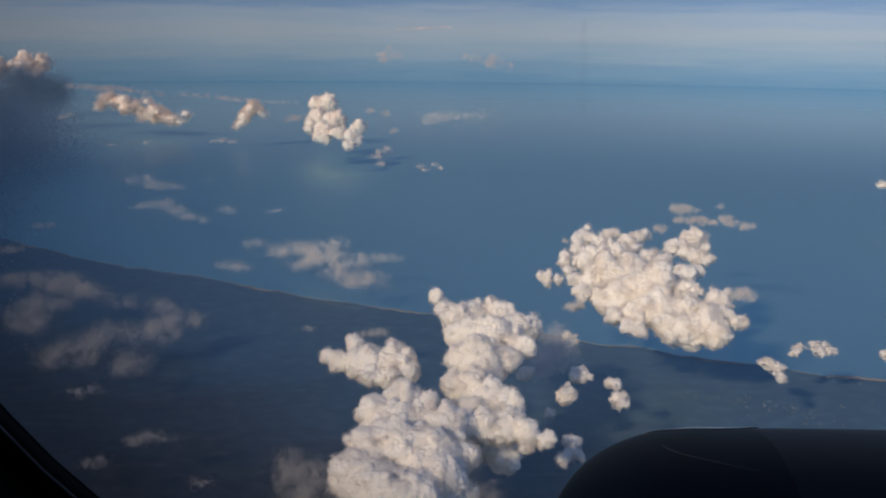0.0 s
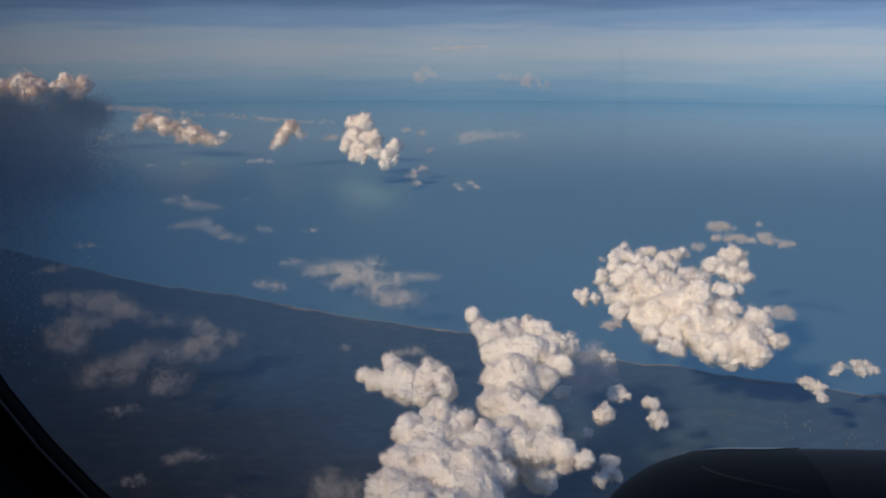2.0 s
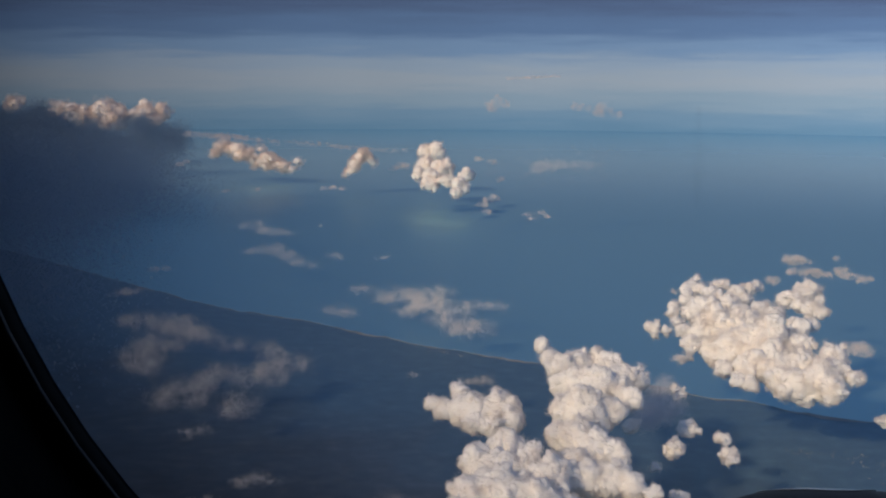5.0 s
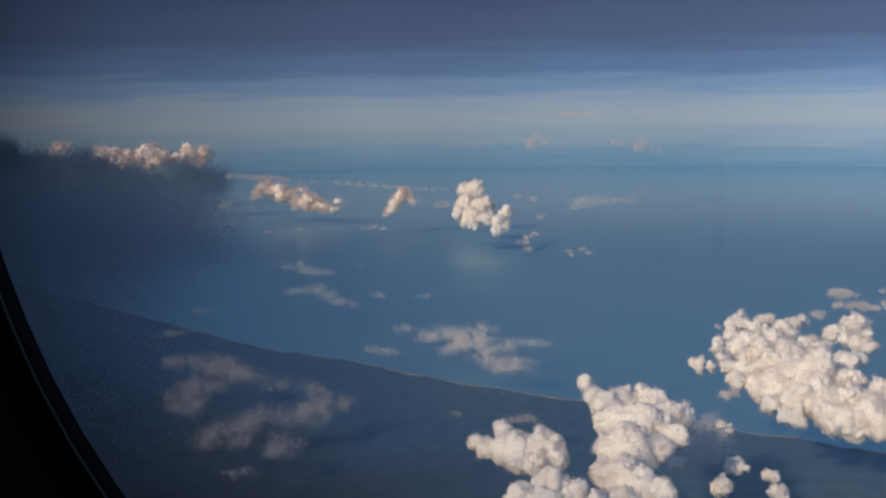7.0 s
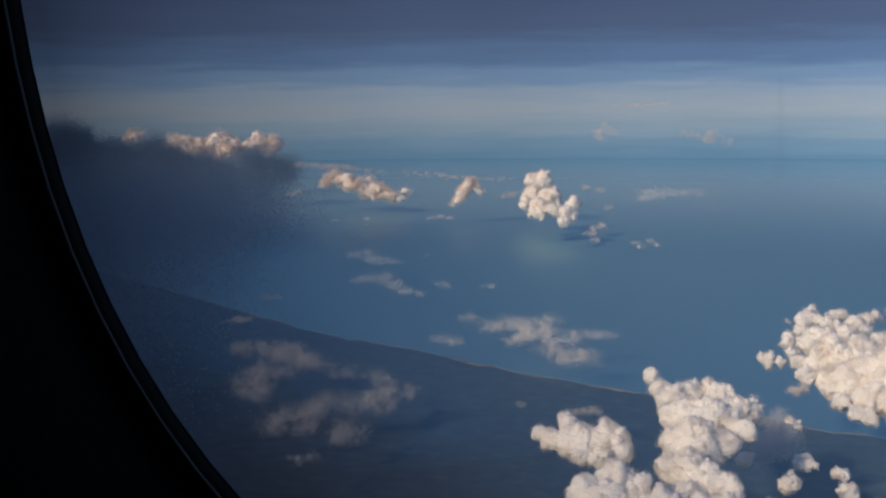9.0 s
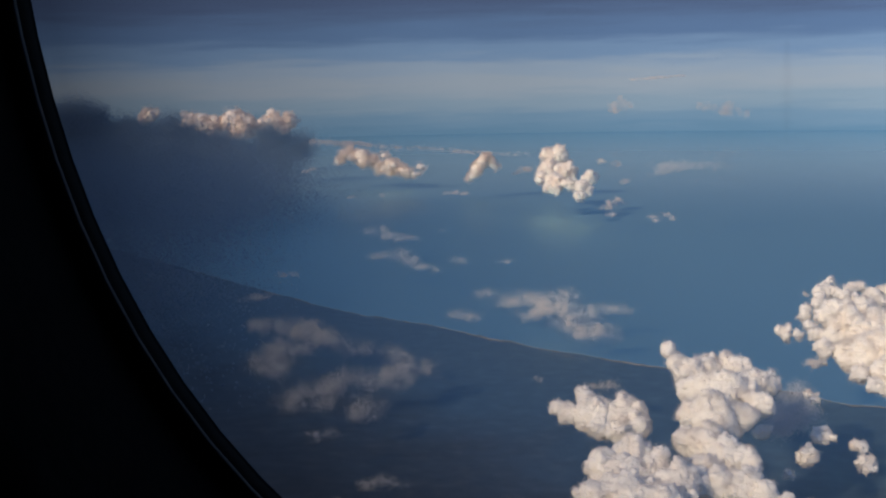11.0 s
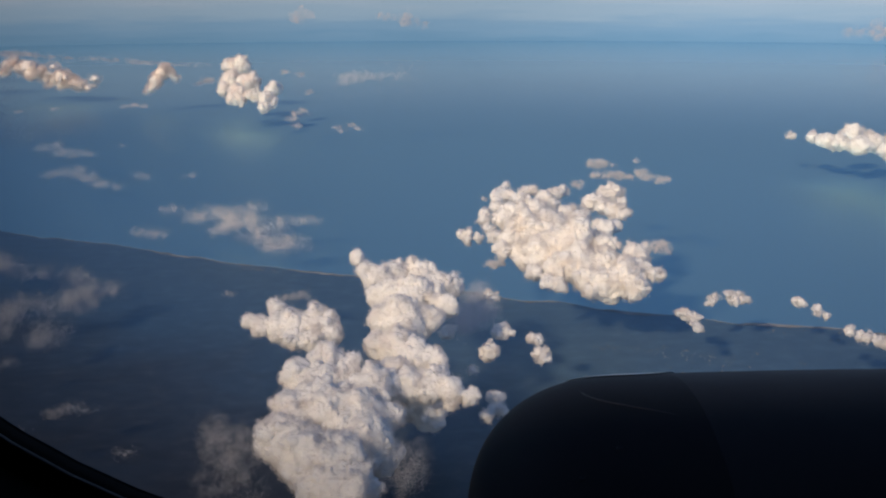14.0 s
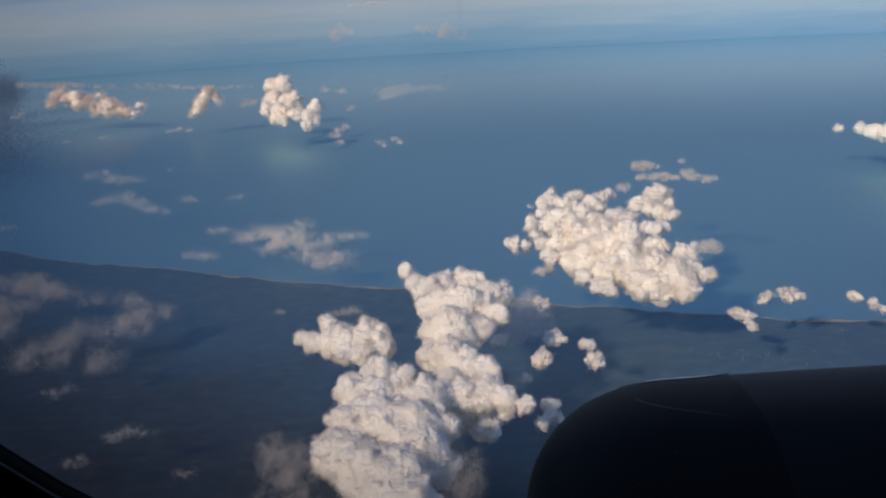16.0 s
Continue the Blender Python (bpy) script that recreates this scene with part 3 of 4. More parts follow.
WISP = [(-388, 1499, 40.9, 8.5), (-359.1, 1456, 40.5, 9), (-335, 1434.9, 40.2, 7.4), (-328.3, 1288.2, 38.8, 6.7), (-314.7, 1302.8, 38.9, 8.8), (-289.4, 1267.6, 38.4, 7.9), (-266, 1227.3, 37.9, 6.3), (-248.9, 1216.2, 37.7, 3.8), (-234.7, 1277.3, 38.4, 3.9), (-225.6, 1263.7, 38.2, 2.6), (-176, 1268.5, 38.2, 3.2), (-294.8, 1499, 40.7, 1.9)]
SLIVER = [(-329.6, 1712.6, 70, 4.4), (-316.5, 1723.5, 70, 5.3), (-298.9, 1709.3, 70, 4.3), (-681.1, 2105.9, 70, 6.6), (-684.7, 2160.6, 70, 5.7), (-462.8, 1647.8, 70, 2.6), (-424.6, 1687.8, 70, 2.6), (-8.8, 1393.3, 70, 2.1), (11, 1413, 70, 2.8)]
PLATE = [(-7.2, 1665.3, 110, 5.8), (6.5, 1697.4, 110, 6.8), (23.1, 1720.6, 110, 6), (43.6, 1713.8, 110, 5.1), (64.9, 1738.1, 110, 4.3), (80.7, 1720.1, 110, 3.4)]
LINE = [(-651.6, 2052.3, 130, 5.4), (-625.2, 2037.7, 130, 6.4), (-597.1, 2023.8, 130, 6.3), (-563.7, 1993.1, 130, 7.2), (-543.5, 1996.4, 130, 6.2), (-501.1, 1934.6, 130, 4), (-465.2, 1891.8, 130, 3.9), (-426.3, 1851.8, 130, 2.8), (-395.3, 1842, 130, 3.8), (-364.7, 1832.3, 130, 3.7), (-327.1, 1781.7, 130, 2.3), (-287.4, 1734.8, 130, 2.2), (-259.6, 1726.5, 130, 2.2), (-228.9, 1694, 130, 2.6), (-202.4, 1686.2, 130, 2.5)]
SHRED = [(-407.1, 1076, 30, 5.8), (-397.9, 1083.7, 30, 4.7), (-412.3, 1063, 30, 4), (-423, 1208.4, 30, 4.5), (-411.6, 1214.1, 30, 3.9), (-40.4, 789.2, 30, 4.1), (-35.4, 793.1, 30, 3.7), (-46.8, 783.6, 30, 2.8), (-205.1, 658.2, 30, 3.6), (-211, 653.7, 30, 2.9), (-88.8, 800.6, 30, 2.1)]
SHRED2 = [(-154.3, 575, 30, 3.8), (-148.8, 577.8, 30, 3.8), (-158.2, 572.2, 30, 2.5), (-142.2, 576.4, 30, 2.2), (-169.7, 540.4, 30, 3.6), (-167.7, 545.8, 30, 2.4), (-110.4, 517.8, 30, 2.3)]
PUFFS = [(91, 659.9, 42.7, 4.5), (93, 649.9, 42.5, 3.4), (86.4, 649.7, 42.4, 3.1), (80, 628.4, 41.8, 3.6), (78.6, 616.5, 41.5, 4.6), (74.8, 616.4, 41.4, 2.9), (106.6, 640.5, 42.3, 3.1), (108.3, 634.8, 42.1, 2.4), (92, 730.5, 44.4, 4.2), (93.2, 715.7, 44.1, 2.6), (58.4, 656.9, 42.5, 4.1), (55.6, 650.8, 42.4, 2.7), (104, 804.5, 45.9, 2.9), (111.5, 809.4, 46, 2.1), (106, 612.9, 41.5, 4.6), (105.9, 602.5, 41.1, 3.9), (73.4, 548.9, 39.2, 4.4), (70.3, 535.1, 38.6, 4.9), (65.4, 528.3, 38.3, 3.4), (65.9, 590.5, 40.6, 2.2)]
PUFFS2 = [(244.5, 724, 39.5, 3.5), (238.5, 713.7, 39.3, 2.3), (257.1, 728.8, 39.6, 3.2), (263.9, 731.3, 39.6, 3.6), (263.3, 717.8, 39.5, 3.2), (254.7, 715.6, 39.4, 3.1), (214.1, 689.7, 39, 4.5), (217.9, 683.5, 38.9, 4.5), (214.6, 666.2, 38.7, 3.6), (211.8, 694.6, 39, 2.6), (297, 708.5, 39.5, 3.2), (298.8, 703.3, 39.5, 2), (302.3, 688, 39.3, 3.5), (302.1, 678.3, 39.2, 3.1), (304, 643.9, 38.8, 2.2), (308.9, 630.8, 38.7, 4), (312.5, 623.3, 38.6, 4.3), (314.3, 616.1, 38.6, 3.2)]
GHOST = [(85.2, 740.9, 40.6, 6.9), (77.5, 702.6, 40.2, 9.5), (68.2, 679.2, 39.9, 8.5), (83.9, 696.9, 40.2, 6.6)]
STREAK = [(-126.7, 4498.2, 218.1, 6.7), (-66, 4499.5, 220.3, 7.8), (-1.4, 4500, 224.7, 9), (67.1, 4499.5, 229, 6.7)]


def bunches(puffs, reach):
    """Splits puffs into separate clouds wherever a gap wider than reach lies between them."""
    left, out = list(puffs), []
    while left:
        bunch = [left.pop(0)]
        grown = True
        while grown:
            grown = False
            for p in list(left):
                if any((Vector(p[:3]) - Vector(q[:3])).length < (p[3] + q[3]) * reach for q in bunch):
                    bunch.append(p)
                    left.remove(p)
                    grown = True
        out.append(bunch)
    return out


def puff_clouds(puffs, reach, voxel, label, loose, size, per, **more):
    for n, bunch in enumerate(bunches(puffs, reach)):
        thin_cloud("cloud_puff", bunch, voxel, label, loose, int(per * sum((p[3] / size) ** 2 for p in bunch)) + 60, size, n + len(puffs), group="cloud puffs", number=(10, 6), **more)


def small_cumuli(puffs, reach, voxel, label, size):
    for n, bunch in enumerate(bunches([(x, y, z, 0.72 * r) for x, y, z, r in puffs], 1.4 * reach)):
        cloud("cloud_puff", bunch, voxel, label, M_BODY, M_LOOSE, int(9 * sum((p[3] / size) ** 2 for p in bunch)) + 60, size, 40 + n, flat=0.8, number=(12, 9, 4), ratio=0.55, rough=3.0, depth=0.6, group="cloud puffs")


def wisp_clouds(puffs, reach, voxel, label, loose, size, per, facing=(-0.3, -0.6, 0.75), **more):
    for n, bunch in enumerate(bunches(puffs, reach)):
        thin_cloud("cloud_wisp", bunch, voxel, label, loose, int(per * sum((p[3] / size) ** 2 for p in bunch)) + 60, size, n + len(puffs), facing=facing, **{"fat": 1.3, "torn": 0.42, **more})


cloud("cumulus_cloud", COLUMN + ARM + MASS + FOLD, 0.5, "towering white cumulus cloud, grey in its folds", M_BODY, M_LOOSE, 240000, 0.22, 3, depth=0.7, number=(12, 12, 9), ratio=0.42, rough=1.5)
cloud("cumulus_cloud", FRONT, 0.62, "broad bright white cumulus cloud over the sea", M_BODY, M_LOOSE, 170000, 0.27, 4, depth=0.9, number=(10, 11, 9), ratio=0.42, rough=1.75)
cloud("cumulus_cloud", TOWER, 0.75, "small distant cream-lit cumulus tower over the sea", M_FAR, M_FARLOOSE, 50000, 0.42, 5, depth=1.8, number=(12, 10, 6), rough=1.4)
cloud("cumulus_cloud", RIDGE, 1.2, "distant peach-lit ridge of cumulus", M_FAR, M_FARLOOSE, 80000, 0.55, 6, depth=5, ratio=0.45, number=(12, 10, 5), rough=2.0, flat=0.75)
cloud("cumulus_cloud", chained(LEAN, 1), 1.0, "small distant leaning cream cumulus", M_FAR, M_FARLOOSE, 35000, 0.5, 7, depth=3.0, ratio=0.45, number=(10, 8, 5), rough=1.4)
cloud("cumulus_cloud", [(x, y, z, 0.86 * r) for x, y, z, r in BANKTOP], 1.5, "soft pink-lit tops of a distant storm bank", M_FAR, M_FARLOOSE, 120000, 0.7, 8, depth=4.5, number=(12, 10, 6), ratio=0.42, rough=2.4)
thin_cloud("rain_cloud", BANK, 6.0, "rain cloud bank, its shade put into dark blue-grey vapour", M_DARK, 640000, 0.8, 9, 1.0, 16.0, "rain clouds", 0.12, (5, 3), facing=(0.3, -1, 0.3), fade=BANK_FADE, torn=0.12)
# an added veil of dark vapour, standing in for shade on the sea
thin_cloud("sea_shade_veil", SHADE_VEIL, 12.0, "dark vapour veil added to darken the sea under a storm bank", M_DARK, 400000, 0.8, 15, 0.45, 60.0, "rain clouds", 0.1, (4,), facing=(0.3, -1, 0.3), torn=0.1)
cloud("cumulus_cloud", [(x, y, z, 1.25 * r) for x, y, z, r in SIDE], 1.0, "low flat-based cream cumulus over the sea", M_BODY, M_LOOSE, 40000, 0.45, 10, depth=1.4, number=(12, 10, 5), rough=1.3, flat=0.75)
puff_clouds(FRONTBITS, 1.8, 0.7, "small ragged white cloud above a larger one", M_LOOSE, 0.28, 8, depth=1.4, flat=0.6, clumps=1.4, torn=0.35, fat=1.25)
puff_clouds(TOWERBITS, 1.8, 1.0, "tiny distant cream cloud scrap", M_FARLOOSE, 0.45, 3.5, flat=0.5, depth=2.5, clumps=1.6, torn=0.4, fat=1.2)
small_cumuli(PUFFS, 1.5, 0.42, "small white fair-weather cloud over land", 0.2)
small_cumuli(PUFFS2, 1.5, 0.46, "small white fair-weather cloud over the coast", 0.22)
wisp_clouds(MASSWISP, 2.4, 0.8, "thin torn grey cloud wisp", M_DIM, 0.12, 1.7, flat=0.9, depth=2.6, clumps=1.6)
wisp_clouds(SHEET, 2.6, 0.9, "flat translucent grey-white cloud sheet", M_LOOSE, 0.24, 2.3, flat=0.4, depth=5.5, clumps=1.4, fat=1.45, torn=0.75)
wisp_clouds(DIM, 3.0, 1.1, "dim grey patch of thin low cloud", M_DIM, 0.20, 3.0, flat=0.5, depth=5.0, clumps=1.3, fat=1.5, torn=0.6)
wisp_clouds(WISP, 2.6, 1.0, "flat pale wisp of cloud over the sea", M_LOOSE, 0.30, 1.7, fat=1.5, torn=0.6, flat=0.35, depth=5.0, clumps=1.4)
wisp_clouds(SLIVER, 2.6, 1.1, "thin pale sliver of cloud", M_FARLOOSE, 0.5, 2.0, flat=0.4, depth=2.5)
wisp_clouds(chained(PLATE), 2.6, 1.2, "flat pinkish plate of distant cloud", M_BLUSH, 0.4, 1.0, flat=0.5, depth=5.0, clumps=2.2, torn=1.4)
wisp_clouds(chained(LINE, 3), 3.0, 1.3, "long thin pink line of distant cloud", M_PINK, 0.6, 1.1, flat=0.5, depth=4.0, clumps=1.5)
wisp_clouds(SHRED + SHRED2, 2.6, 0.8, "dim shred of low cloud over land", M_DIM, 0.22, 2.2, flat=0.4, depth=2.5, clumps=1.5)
wisp_clouds(GHOST, 2.4, 1.0, "grey cloud lying in a larger cloud's shade", M_MIST, 0.26, 4.0, flat=0.7, depth=4.0, clumps=0.5)
wisp_clouds(FAR + FARR, 2.2, 2.6, "faint pink cloud on the horizon", M_PINK, 1.0, 1.8, flat=0.9, depth=5.0)
wisp_clouds(chained(STREAK, 4), 4.0, 2.6, "thin pink streak of high cloud", M_PINK, 1.0, 1.0, flat=0.4, depth=5.0)

# an unseen high cloud sheet, added beside and behind the aircraft to keep much of the sun off the land on that side
DECK = 2200.0
rng = np.random.default_rng(21)
to = np.stack([rng.uniform(-2600, 100, 62000), rng.uniform(150, 2600, 62000)], 1)
bearing = np.degrees(np.arctan2(to[:, 0], to[:, 1]))
ease = np.clip((-3 - bearing) / 20, 0, 1)
to = to[(rng.uniform(0, 1, len(to)) < 0.85 * ease * ease * (3 - 2 * ease)) & ((to[:, 1] < 2200) | (to[:, 0] < -900))]
spot = np.column_stack([to[:, 0] + to_sun.x / to_sun.z * DECK, to[:, 1] + to_sun.y / to_sun.z * DECK, DECK + rng.normal(0, 20, len(to))])
turn = rng.uniform(0, math.pi, len(to))
leaf = 10.0 * rng.uniform(0.6, 1.3, (len(to), 1))
u = np.column_stack([np.cos(turn), np.sin(turn), rng.normal(0, 0.2, len(to))]) * leaf
v = np.column_stack([-np.sin(turn), np.cos(turn), rng.normal(0, 0.2, len(to))]) * leaf
quad = np.stack([spot - u, spot - v, spot + u, spot + v], 1).reshape(-1, 3)
tagged(part_np("shade_sheet", quad, np.arange(len(quad)).reshape(-1, 4), M_GHOST, None, "unseen high grey cloud sheet added to shade the coast", False), category="cloud layer", kind="structure")

# ---- sea, land and the far air ----
RIM = 4850.0


def disc(radius, z, rings, steps):
    bm = bmesh.new()
    mid = bm.verts.new((0, 0, z))
    last = None
    for k in range(1, rings + 1):
        r = radius * (k / rings) ** 2
        ring = [bm.verts.new((r * math.cos(2 * math.pi * i / steps), r * math.sin(2 * math.pi * i / steps), z)) for i in range(steps)]
        for i in range(steps):
            j = (i + 1) % steps
            bm.faces.new((mid, ring[i], ring[j]) if last is None else (last[i], ring[i], ring[j], last[j]))
        last = ring
    return bm


tagged(part("water", disc(RIM, 0, 12, 96), M_SEA, None, "open blue sea reaching to the hazy horizon", False), category="sea", kind="structure")
bm = bmesh.new()
ring = [[bm.verts.new((RIM * 0.999 * math.cos(2 * math.pi * i / 128), RIM * 0.999 * math.sin(2 * math.pi * i / 128), z)) for i in range(128)] for z in (-20, 1100)]
for i in range(128):
    bm.faces.new((ring[0][i], ring[1][i], ring[1][(i + 1) % 128], ring[0][(i + 1) % 128]))
tagged(part("backdrop", bm, M_AIR, None, "far hazy air with streaks of high grey cloud", True), category="sky", kind="structure")

COAST = [(-580, 1364), (-468, 1264), (-365, 1180), (-303, 1137), (-247, 1108), (-194, 1070), (-151, 1042), (-110, 1015), (-47, 980), (2, 959), (127, 873), (153, 864), (189, 839), (230, 822), (286, 791), (332, 776), (362, 765), (385, 751)]


def coast_line(points, step, sway, seed):
    """The shore through the points, with finer and finer bends."""
    rng = np.random.default_rng(seed)
    out = []
    for (x0, y0), (x1, y1) in zip(points, points[1:]):
        n = max(2, int(math.hypot(x1 - x0, y1 - y0) / step))
        for i in range(n):
            t = i / n
            x, y = x0 + (x1 - x0) * t, y0 + (y1 - y0) * t
            out.append((x, y + sway * noise.fractal(Vector((x * 0.02, y * 0.02, seed)), 0.6, 2, 5)))
    return out


def beach_width(x):
    return max(0.08, 0.7 + 1.5 * noise.noise(Vector((x * 0.021, 5, 1))) + 0.6 * noise.noise(Vector((x * 0.11, 2, 1))))


SHORE = coast_line([(-2600, 3000), (-1200, 1900)] + COAST + [(700, 600), (1500, 200)], 6, 7, 3)
bm = bmesh.new()
back = []
for x, y in SHORE:
    back.append((bm.verts.new((x, y, 0.4)), bm.verts.new((x * 0.75, y * 0.75 - 30, 0.5)), bm.verts.new((x * 0.3, y * 0.3 - 120, 0.5)), bm.verts.new((x * 0.2, -900, 0.5))))
for a, b in zip(back, back[1:]):
    for k in range(3):
        bm.faces.new((a[k], a[k + 1], b[k + 1], b[k]))
land = tagged(part("ground", bm, M_LAND, None, "dark lowland with fields, far haze put into its colour", False), category="land", kind="structure")
bm = bmesh.new()
edge = [(bm.verts.new((x, y, 0.5)), bm.verts.new((x * 0.9985, y - 3.6 * beach_width(x), 0.75)), bm.verts.new((x * 0.997, y - 5.0 * beach_width(x), 0.55))) for x, y in SHORE]
for a, b in zip(edge, edge[1:]):
    for k in range(2):
        bm.faces.new((a[k], a[k + 1], b[k + 1], b[k]))
tagged(part("beach", bm, M_SAND, None, "pale strip of sandy beach along the shore", False), category="beach", kind="structure")



def boxes_at(places, height):
    """Far houses, each a block with a ridged roof, joined: too small and many to pick apart."""
    verts, faces = [], []
    for x, y, sx, sy, h, a in places:
        c, s = math.cos(a), math.sin(a)
        n = len(verts)
        for px, py, pz in ((-1, -1, 0), (1, -1, 0), (1, 1, 0), (-1, 1, 0), (-1, -1, h), (1, -1, h), (1, 1, h), (-1, 1, h)):
            verts.append((x + c * px * sx - s * py * sy, y + s * px * sx + c * py * sy, height + pz))
        faces += [(n, n + 1, n + 5, n + 4), (n + 1, n + 2, n + 6, n + 5), (n + 2, n + 3, n + 7, n + 6), (n + 3, n, n + 4, n + 7), (n + 4, n + 5, n + 6, n + 7)]
    return verts, faces


rng = np.random.default_rng(5)
town = []
for (x0, y0), (x1, y1), n, wide in (((166, 748), (200, 733), 45, 4), ((200, 733), (252, 708), 80, 9), ((215, 690), (300, 690), 60, 22), ((-95, 990), (-60, 975), 50, 3), ((60, 880), (120, 850), 30, 12), ((300, 770), (380, 740), 60, 8)):
    for k in range(n):
        t = rng.beta(0.8, 0.8)
        w = 0.07 + 0.42 * rng.uniform() ** 2.5
        town.append((x0 + (x1 - x0) * t + rng.normal(0, wide * 0.6), y0 + (y1 - y0) * t + rng.normal(0, wide), w, w * rng.uniform(0.5, 1.6), rng.uniform(0.15, 0.6), rng.uniform(0, 3)))
v, f = boxes_at(town, 0.45)
tagged(part_np("town", v, f, M_HOUSES, None, "far scatter of pale town roofs near the shore", False), category="town", kind="stuff")

# ---- engine ----
AXIS = Vector((0.0, 3.33, EYE - 2.13))


def cowl_radius(x):
    """Outer radius of the nacelle along its length, from the lip at 0.34 to the sleeve."""
    t = min(1.0, max(0.0, (x - 0.34) / 0.54))
    return 0.40 + 0.40 * (1 - (1 - t) ** 2.5) ** 0.5 + (0.01 * min(1, max(0, x - 0.96)))


def turned(profile, steps=96):
    """A body of revolution about the engine's axis: profile of (x, radius)."""
    bm = bmesh.new()
    rings = [[bm.verts.new((x, r * math.cos(2 * math.pi * i / steps), r * math.sin(2 * math.pi * i / steps))) for i in range(steps)] for x, r in profile]
    for a, b in zip(rings, rings[1:]):
        for i in range(steps):
            j = (i + 1) % steps
            bm.faces.new((a[i], a[j], b[j], b[i]))
    return bm


engine = thing("jet_engine", "dark painted jet engine nacelle beside the cabin window", "jet engine", "", AXIS)
part("inlet_lip", turned([(0.60, 0.34), (0.44, 0.345), (0.36, 0.37), (0.34, 0.40)] + [(0.34 + 0.13 * (k / 10) ** 2, cowl_radius(0.34 + 0.13 * (k / 10) ** 2)) for k in range(1, 11)]), M_COWL, engine, "dark rounded inlet lip")
part("fan_cowl", turned([(0.470 + 0.54 * k / 40, cowl_radius(0.470 + 0.54 * k / 40)) for k in range(41)]), M_COWL, engine)
part("sleeve", turned([(1.0103 + 1.86 * k / 20, cowl_radius(1.0103) - 0.05 * (k / 20) ** 2) for k in range(21)] + [(3.1, 0.70), (3.0, 0.6)]), M_COWL2, engine, "slightly lighter thrust sleeve")
part("inlet_duct", turned([(0.60, 0.34), (0.9, 0.36), (1.1, 0.05)]), M_SEAM, engine)

# a bright metal strip added along the cowl's crest, in place of a sky glint
bm = bmesh.new()
rows = []
for k in range(17):
    x = 0.66 + 0.42 * k / 16
    reach = math.sin(math.pi * k / 16) ** 0.5
    rows.append([bm.verts.new((x, (cowl_radius(x) + 0.003) * math.cos(a), (cowl_radius(x) + 0.003) * math.sin(a))) for a in (radians(60 + (14.5 * reach + 1) * j / 8) for j in range(9))])
for p, q in zip(rows, rows[1:]):
    for k in range(8):
        bm.faces.new((p[k], p[k + 1], q[k + 1], q[k]))
part("crest_glint", bm, M_GLINT, engine, "bright metal strip added as the crest's glint")
# a thin curved fin on the cowl's upper side
bm = bmesh.new()
rows = []
for k in range(25):
    t = k / 24
    x = 0.67 + 0.33 * t ** 1.8
    a = radians(80 + 24 * t ** 0.5)
    h = 0.006 * math.sin(math.pi * min(1, t * 0.9 + 0.08)) ** 0.6
    r0 = cowl_radius(x) - 0.004
    rows.append([bm.verts.new((x + s, (r0 + up) * math.cos(a), (r0 + up) * math.sin(a))) for s, up in ((-0.004, 0), (-0.002, h), (0.002, h), (0.004, 0))])
for p, q in zip(rows, rows[1:]):
    for k in range(3):
        bm.faces.new((p[k], p[k + 1], q[k + 1], q[k]))
part("strake", bm, M_STRAKE, engine, "thin curved grey fin")
for x, deg in ((0.60, 118), (0.64, 128), (0.72, 112)):
    a = radians(deg)
    bm = bmesh.new()
    bmesh.ops.create_cone(bm, cap_ends=True, segments=16, radius1=0.011, radius2=0.008, depth=0.006)
    bolt = part("bolt", bm, M_COWL2, engine, "", False)
    n = Vector((0, math.cos(a), math.sin(a)))
    bolt.matrix_local = Matrix.Translation(Vector((x, 0, 0)) + n * cowl_radius(x)) @ n.to_track_quat("Z", "Y").to_matrix().to_4x4()

# ---- cabin ----
A, B, POWER = 0.17, 0.178, 2.32


def oval(scale, y, n=96, grow=0.0):
    pts = []
    for i in range(n):
        a = 2 * math.pi * i / n
        c, s = math.cos(a), math.sin(a)
        k = (abs(c) ** POWER + abs(s) ** POWER) ** (-1 / POWER)
        pts.append(((A * scale + grow) * c * k, y, (B * scale + grow) * s * k))
    return pts


window = tagged(thing("window_1", "oval aircraft cabin window in a dark lining", "window", "", (0, 0, EYE)), kind="structure")


def bands(loops):
    bm = bmesh.new()
    vs = [[bm.verts.new(p) for p in l] for l in loops]
    n = len(vs[0])
    for a, b in zip(vs, vs[1:]):
        for i in range(n):
            bm.faces.new((a[i], a[(i + 1) % n], b[(i + 1) % n], b[i]))
    return bm


def square(half_x, half_z, y, n=96):
    pts = []
    for i in range(n):
        a = 2 * math.pi * i / n
        c, s = math.cos(a), math.sin(a)
        k = 1 / max(abs(c), abs(s))
        pts.append((half_x * c * k, y, half_z * s * k))
    return pts


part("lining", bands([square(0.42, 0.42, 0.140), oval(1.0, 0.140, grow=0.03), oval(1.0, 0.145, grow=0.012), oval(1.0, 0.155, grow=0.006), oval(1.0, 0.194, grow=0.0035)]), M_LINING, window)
part("gasket", bands([oval(1.0, 0.194, grow=0.0035), oval(1.0, 0.1945, grow=0.0006), oval(1.0, 0.1958, grow=0.0006), oval(1.0, 0.1965, grow=0.002)]), M_RUBBER, window, "grey rubber gasket")
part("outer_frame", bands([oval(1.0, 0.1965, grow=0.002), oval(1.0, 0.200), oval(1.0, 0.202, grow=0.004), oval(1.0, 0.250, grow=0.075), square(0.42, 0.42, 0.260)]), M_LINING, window)



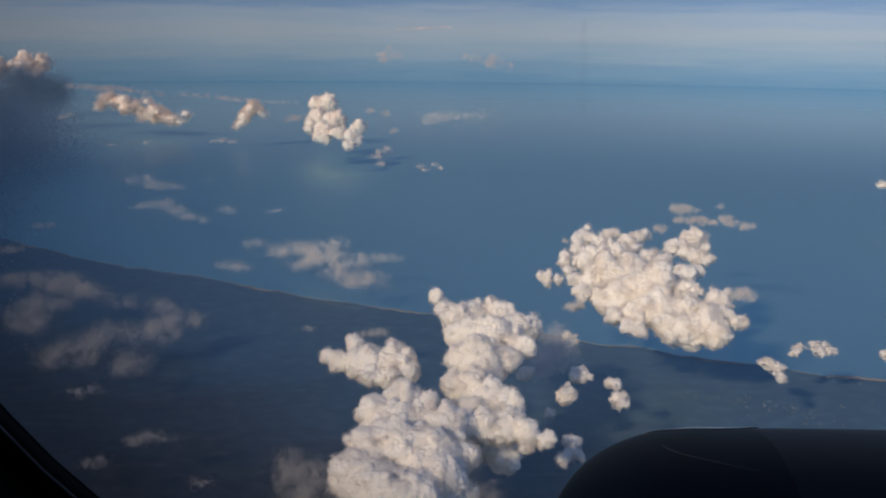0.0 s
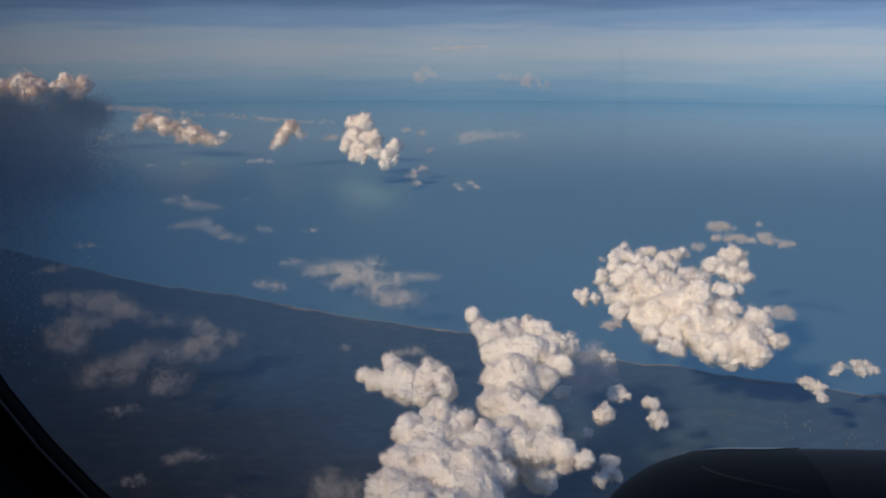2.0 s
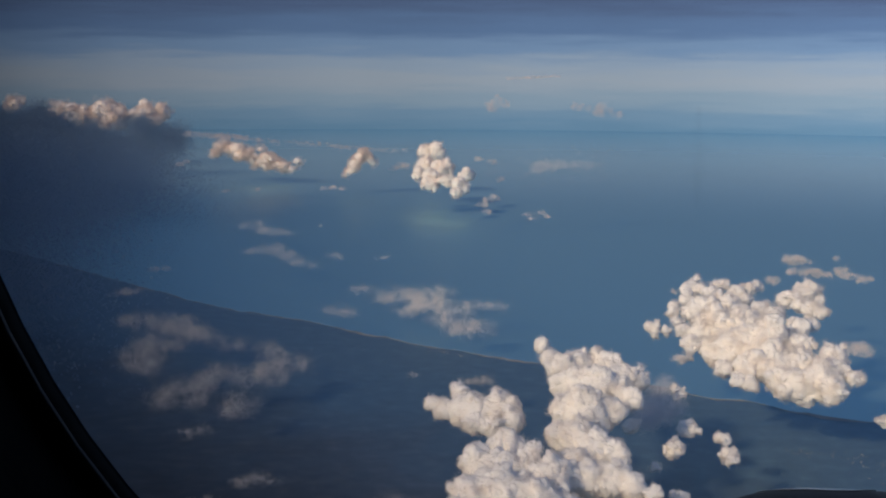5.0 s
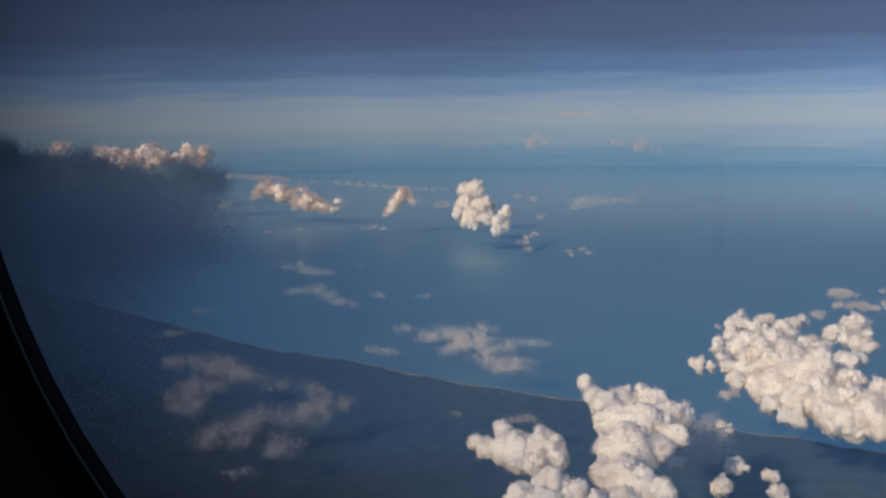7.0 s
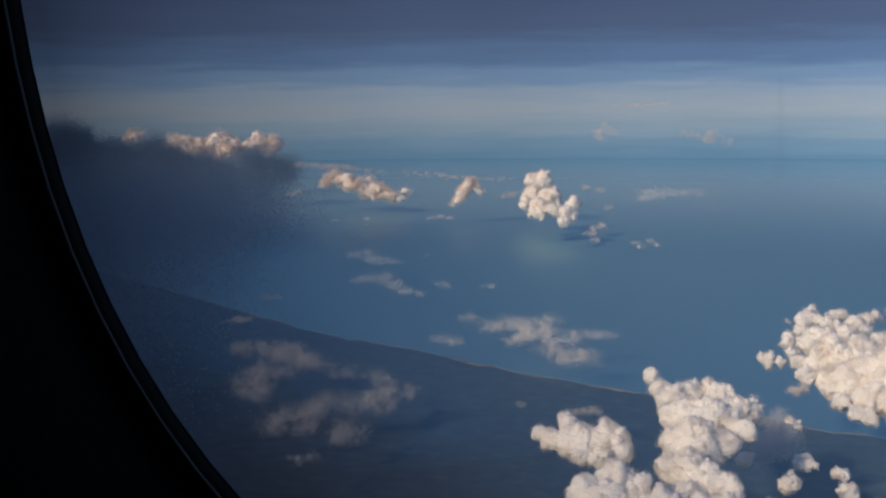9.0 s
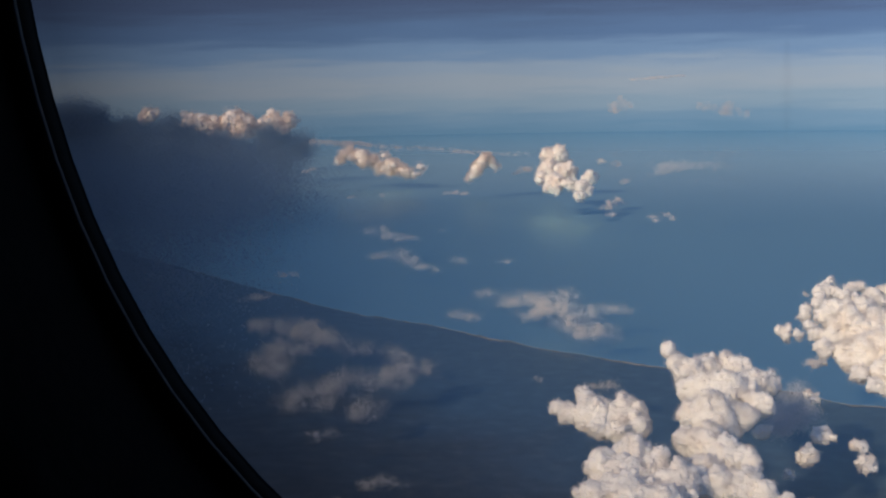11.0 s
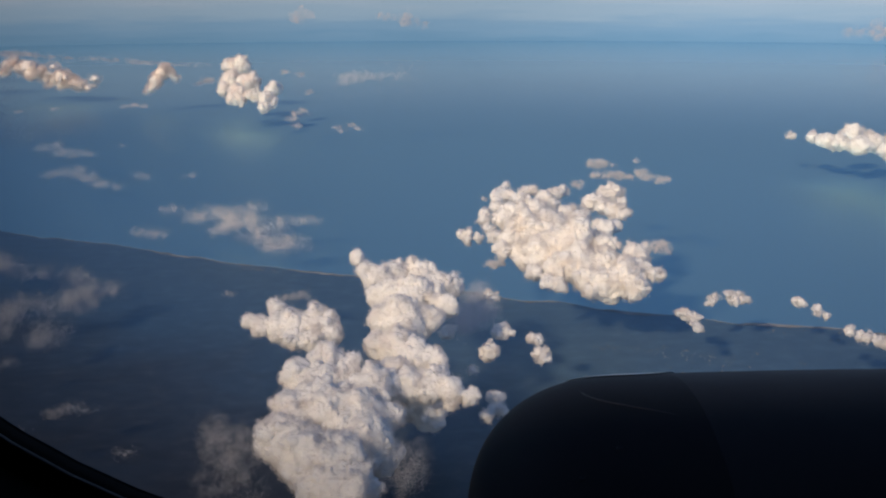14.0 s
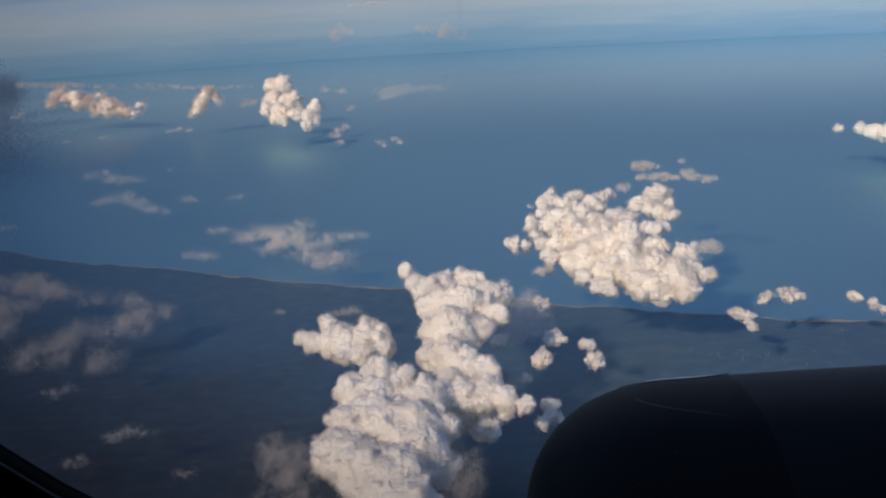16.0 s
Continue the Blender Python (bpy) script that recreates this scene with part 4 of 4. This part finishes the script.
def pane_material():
    """Clear acrylic, with the soft shade along the window's edge put into its tint."""
    m, nodes, links = material("rim_shaded_acrylic")
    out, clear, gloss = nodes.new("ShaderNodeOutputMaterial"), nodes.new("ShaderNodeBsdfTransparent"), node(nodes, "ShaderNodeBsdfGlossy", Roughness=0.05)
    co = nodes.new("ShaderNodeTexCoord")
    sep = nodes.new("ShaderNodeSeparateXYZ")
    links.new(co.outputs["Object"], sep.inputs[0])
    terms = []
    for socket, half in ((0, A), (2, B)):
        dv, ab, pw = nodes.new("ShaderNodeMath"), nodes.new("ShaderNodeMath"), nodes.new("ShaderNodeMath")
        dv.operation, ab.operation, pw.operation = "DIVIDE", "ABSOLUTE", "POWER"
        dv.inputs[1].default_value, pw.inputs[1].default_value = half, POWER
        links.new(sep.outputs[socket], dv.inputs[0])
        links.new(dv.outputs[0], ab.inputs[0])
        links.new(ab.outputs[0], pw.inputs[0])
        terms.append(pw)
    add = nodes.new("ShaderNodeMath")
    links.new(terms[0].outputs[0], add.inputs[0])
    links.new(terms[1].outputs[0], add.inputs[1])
    rim_noise = noise_of(nodes, links, 22.0, 4)
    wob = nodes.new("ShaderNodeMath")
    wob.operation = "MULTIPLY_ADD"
    links.new(rim_noise.outputs[0], wob.inputs[0])
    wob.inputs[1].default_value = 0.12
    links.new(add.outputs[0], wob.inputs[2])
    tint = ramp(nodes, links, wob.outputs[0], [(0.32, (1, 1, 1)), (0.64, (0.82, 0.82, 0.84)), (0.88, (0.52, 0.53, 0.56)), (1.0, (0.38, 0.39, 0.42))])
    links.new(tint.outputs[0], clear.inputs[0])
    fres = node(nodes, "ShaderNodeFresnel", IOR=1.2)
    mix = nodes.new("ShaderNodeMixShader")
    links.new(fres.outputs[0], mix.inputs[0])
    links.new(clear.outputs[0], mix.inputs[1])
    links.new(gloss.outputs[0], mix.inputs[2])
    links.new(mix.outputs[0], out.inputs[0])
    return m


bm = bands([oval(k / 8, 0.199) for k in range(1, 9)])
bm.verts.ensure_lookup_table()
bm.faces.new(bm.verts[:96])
pane = part("pane", bm, pane_material(), window, "clear acrylic pane, rim shade put into its tint")
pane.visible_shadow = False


def smear_material(clear):
    m, nodes, links = material("faint_smear")
    out, t = nodes.new("ShaderNodeOutputMaterial"), nodes.new("ShaderNodeBsdfTransparent")
    t.inputs[0].default_value = (clear, clear, clear, 1)
    links.new(t.outputs[0], out.inputs[0])
    return m


def smear(a, b, width, mat, y):
    """A long faint smear on the pane, tapered at both ends."""
    bm = bmesh.new()
    d = Vector((b[0] - a[0], 0, b[1] - a[1]))
    side = Vector((-d.z, 0, d.x)).normalized() * width
    rim = []
    for k in range(24):
        t = k / 23
        rim.append((Vector((a[0], y, a[1])) + d * t, side * math.sin(math.pi * t) ** 0.7 * (1 + 0.4 * noise.noise(Vector((k * 0.7, 1, 2))))))
    bm.faces.new([bm.verts.new(p + s) for p, s in rim[1:-1]] + [bm.verts.new(p - s) for p, s in rim[-2:0:-1]])
    ob = part("smear", bm, mat, pane, "faint vertical smear on the pane")
    ob.visible_shadow = False


M_SMEAR = smear_material(0.988)
for k, wide in enumerate((0.0013, 0.0008, 0.0004)):
    smear((-0.0305, -0.050), (-0.0302, -0.069), wide, M_SMEAR, 0.1985 - 0.0003 * k)

TUBE_Y, TUBE_Z, TUBE_R = -1.77, EYE - 0.45, 2.0
bm = bmesh.new()
N = 120
xs = [-9, -6, -3, -1.5, -0.4, 0.4, 1.5, 3, 6, 9]
rings = [[bm.verts.new((x, TUBE_Y + TUBE_R * math.cos(2 * math.pi * i / N), TUBE_Z + TUBE_R * math.sin(2 * math.pi * i / N))) for i in range(N)] for x in xs]
for k, (a, b) in enumerate(zip(rings, rings[1:])):
    for i in range(N):
        j = (i + 1) % N
        if xs[k] == -0.4:
            za = TUBE_Z + TUBE_R * math.sin(2 * math.pi * (i + 0.5) / N)
            if abs(za - EYE) < 0.33 and math.cos(2 * math.pi * i / N) > 0:
                continue
        bm.faces.new((a[i], a[j], b[j], b[i]))
bm.faces.new(rings[0])
bm.faces.new(rings[-1][::-1])
bmesh.ops.solidify(bm, geom=bm.faces[:], thickness=0.03)
skin = bmesh.new()
outer = [[skin.verts.new((x, TUBE_Y + (TUBE_R + 0.045) * math.cos(2 * math.pi * i / N), TUBE_Z + (TUBE_R + 0.045) * math.sin(2 * math.pi * i / N))) for i in range(N)] for x in xs]
for k, (a, c) in enumerate(zip(outer, outer[1:])):
    for i in range(N):
        j = (i + 1) % N
        if xs[k] == -0.4 and abs(TUBE_Z + TUBE_R * math.sin(2 * math.pi * (i + 0.5) / N) - EYE) < 0.33 and math.cos(2 * math.pi * i / N) > 0:
            continue
        skin.faces.new((a[i], a[j], c[j], c[i]))
tagged(part("wall_hull", skin, M_SKIN, None, "grey painted outer skin of the fuselage", True), category="wall", kind="structure")
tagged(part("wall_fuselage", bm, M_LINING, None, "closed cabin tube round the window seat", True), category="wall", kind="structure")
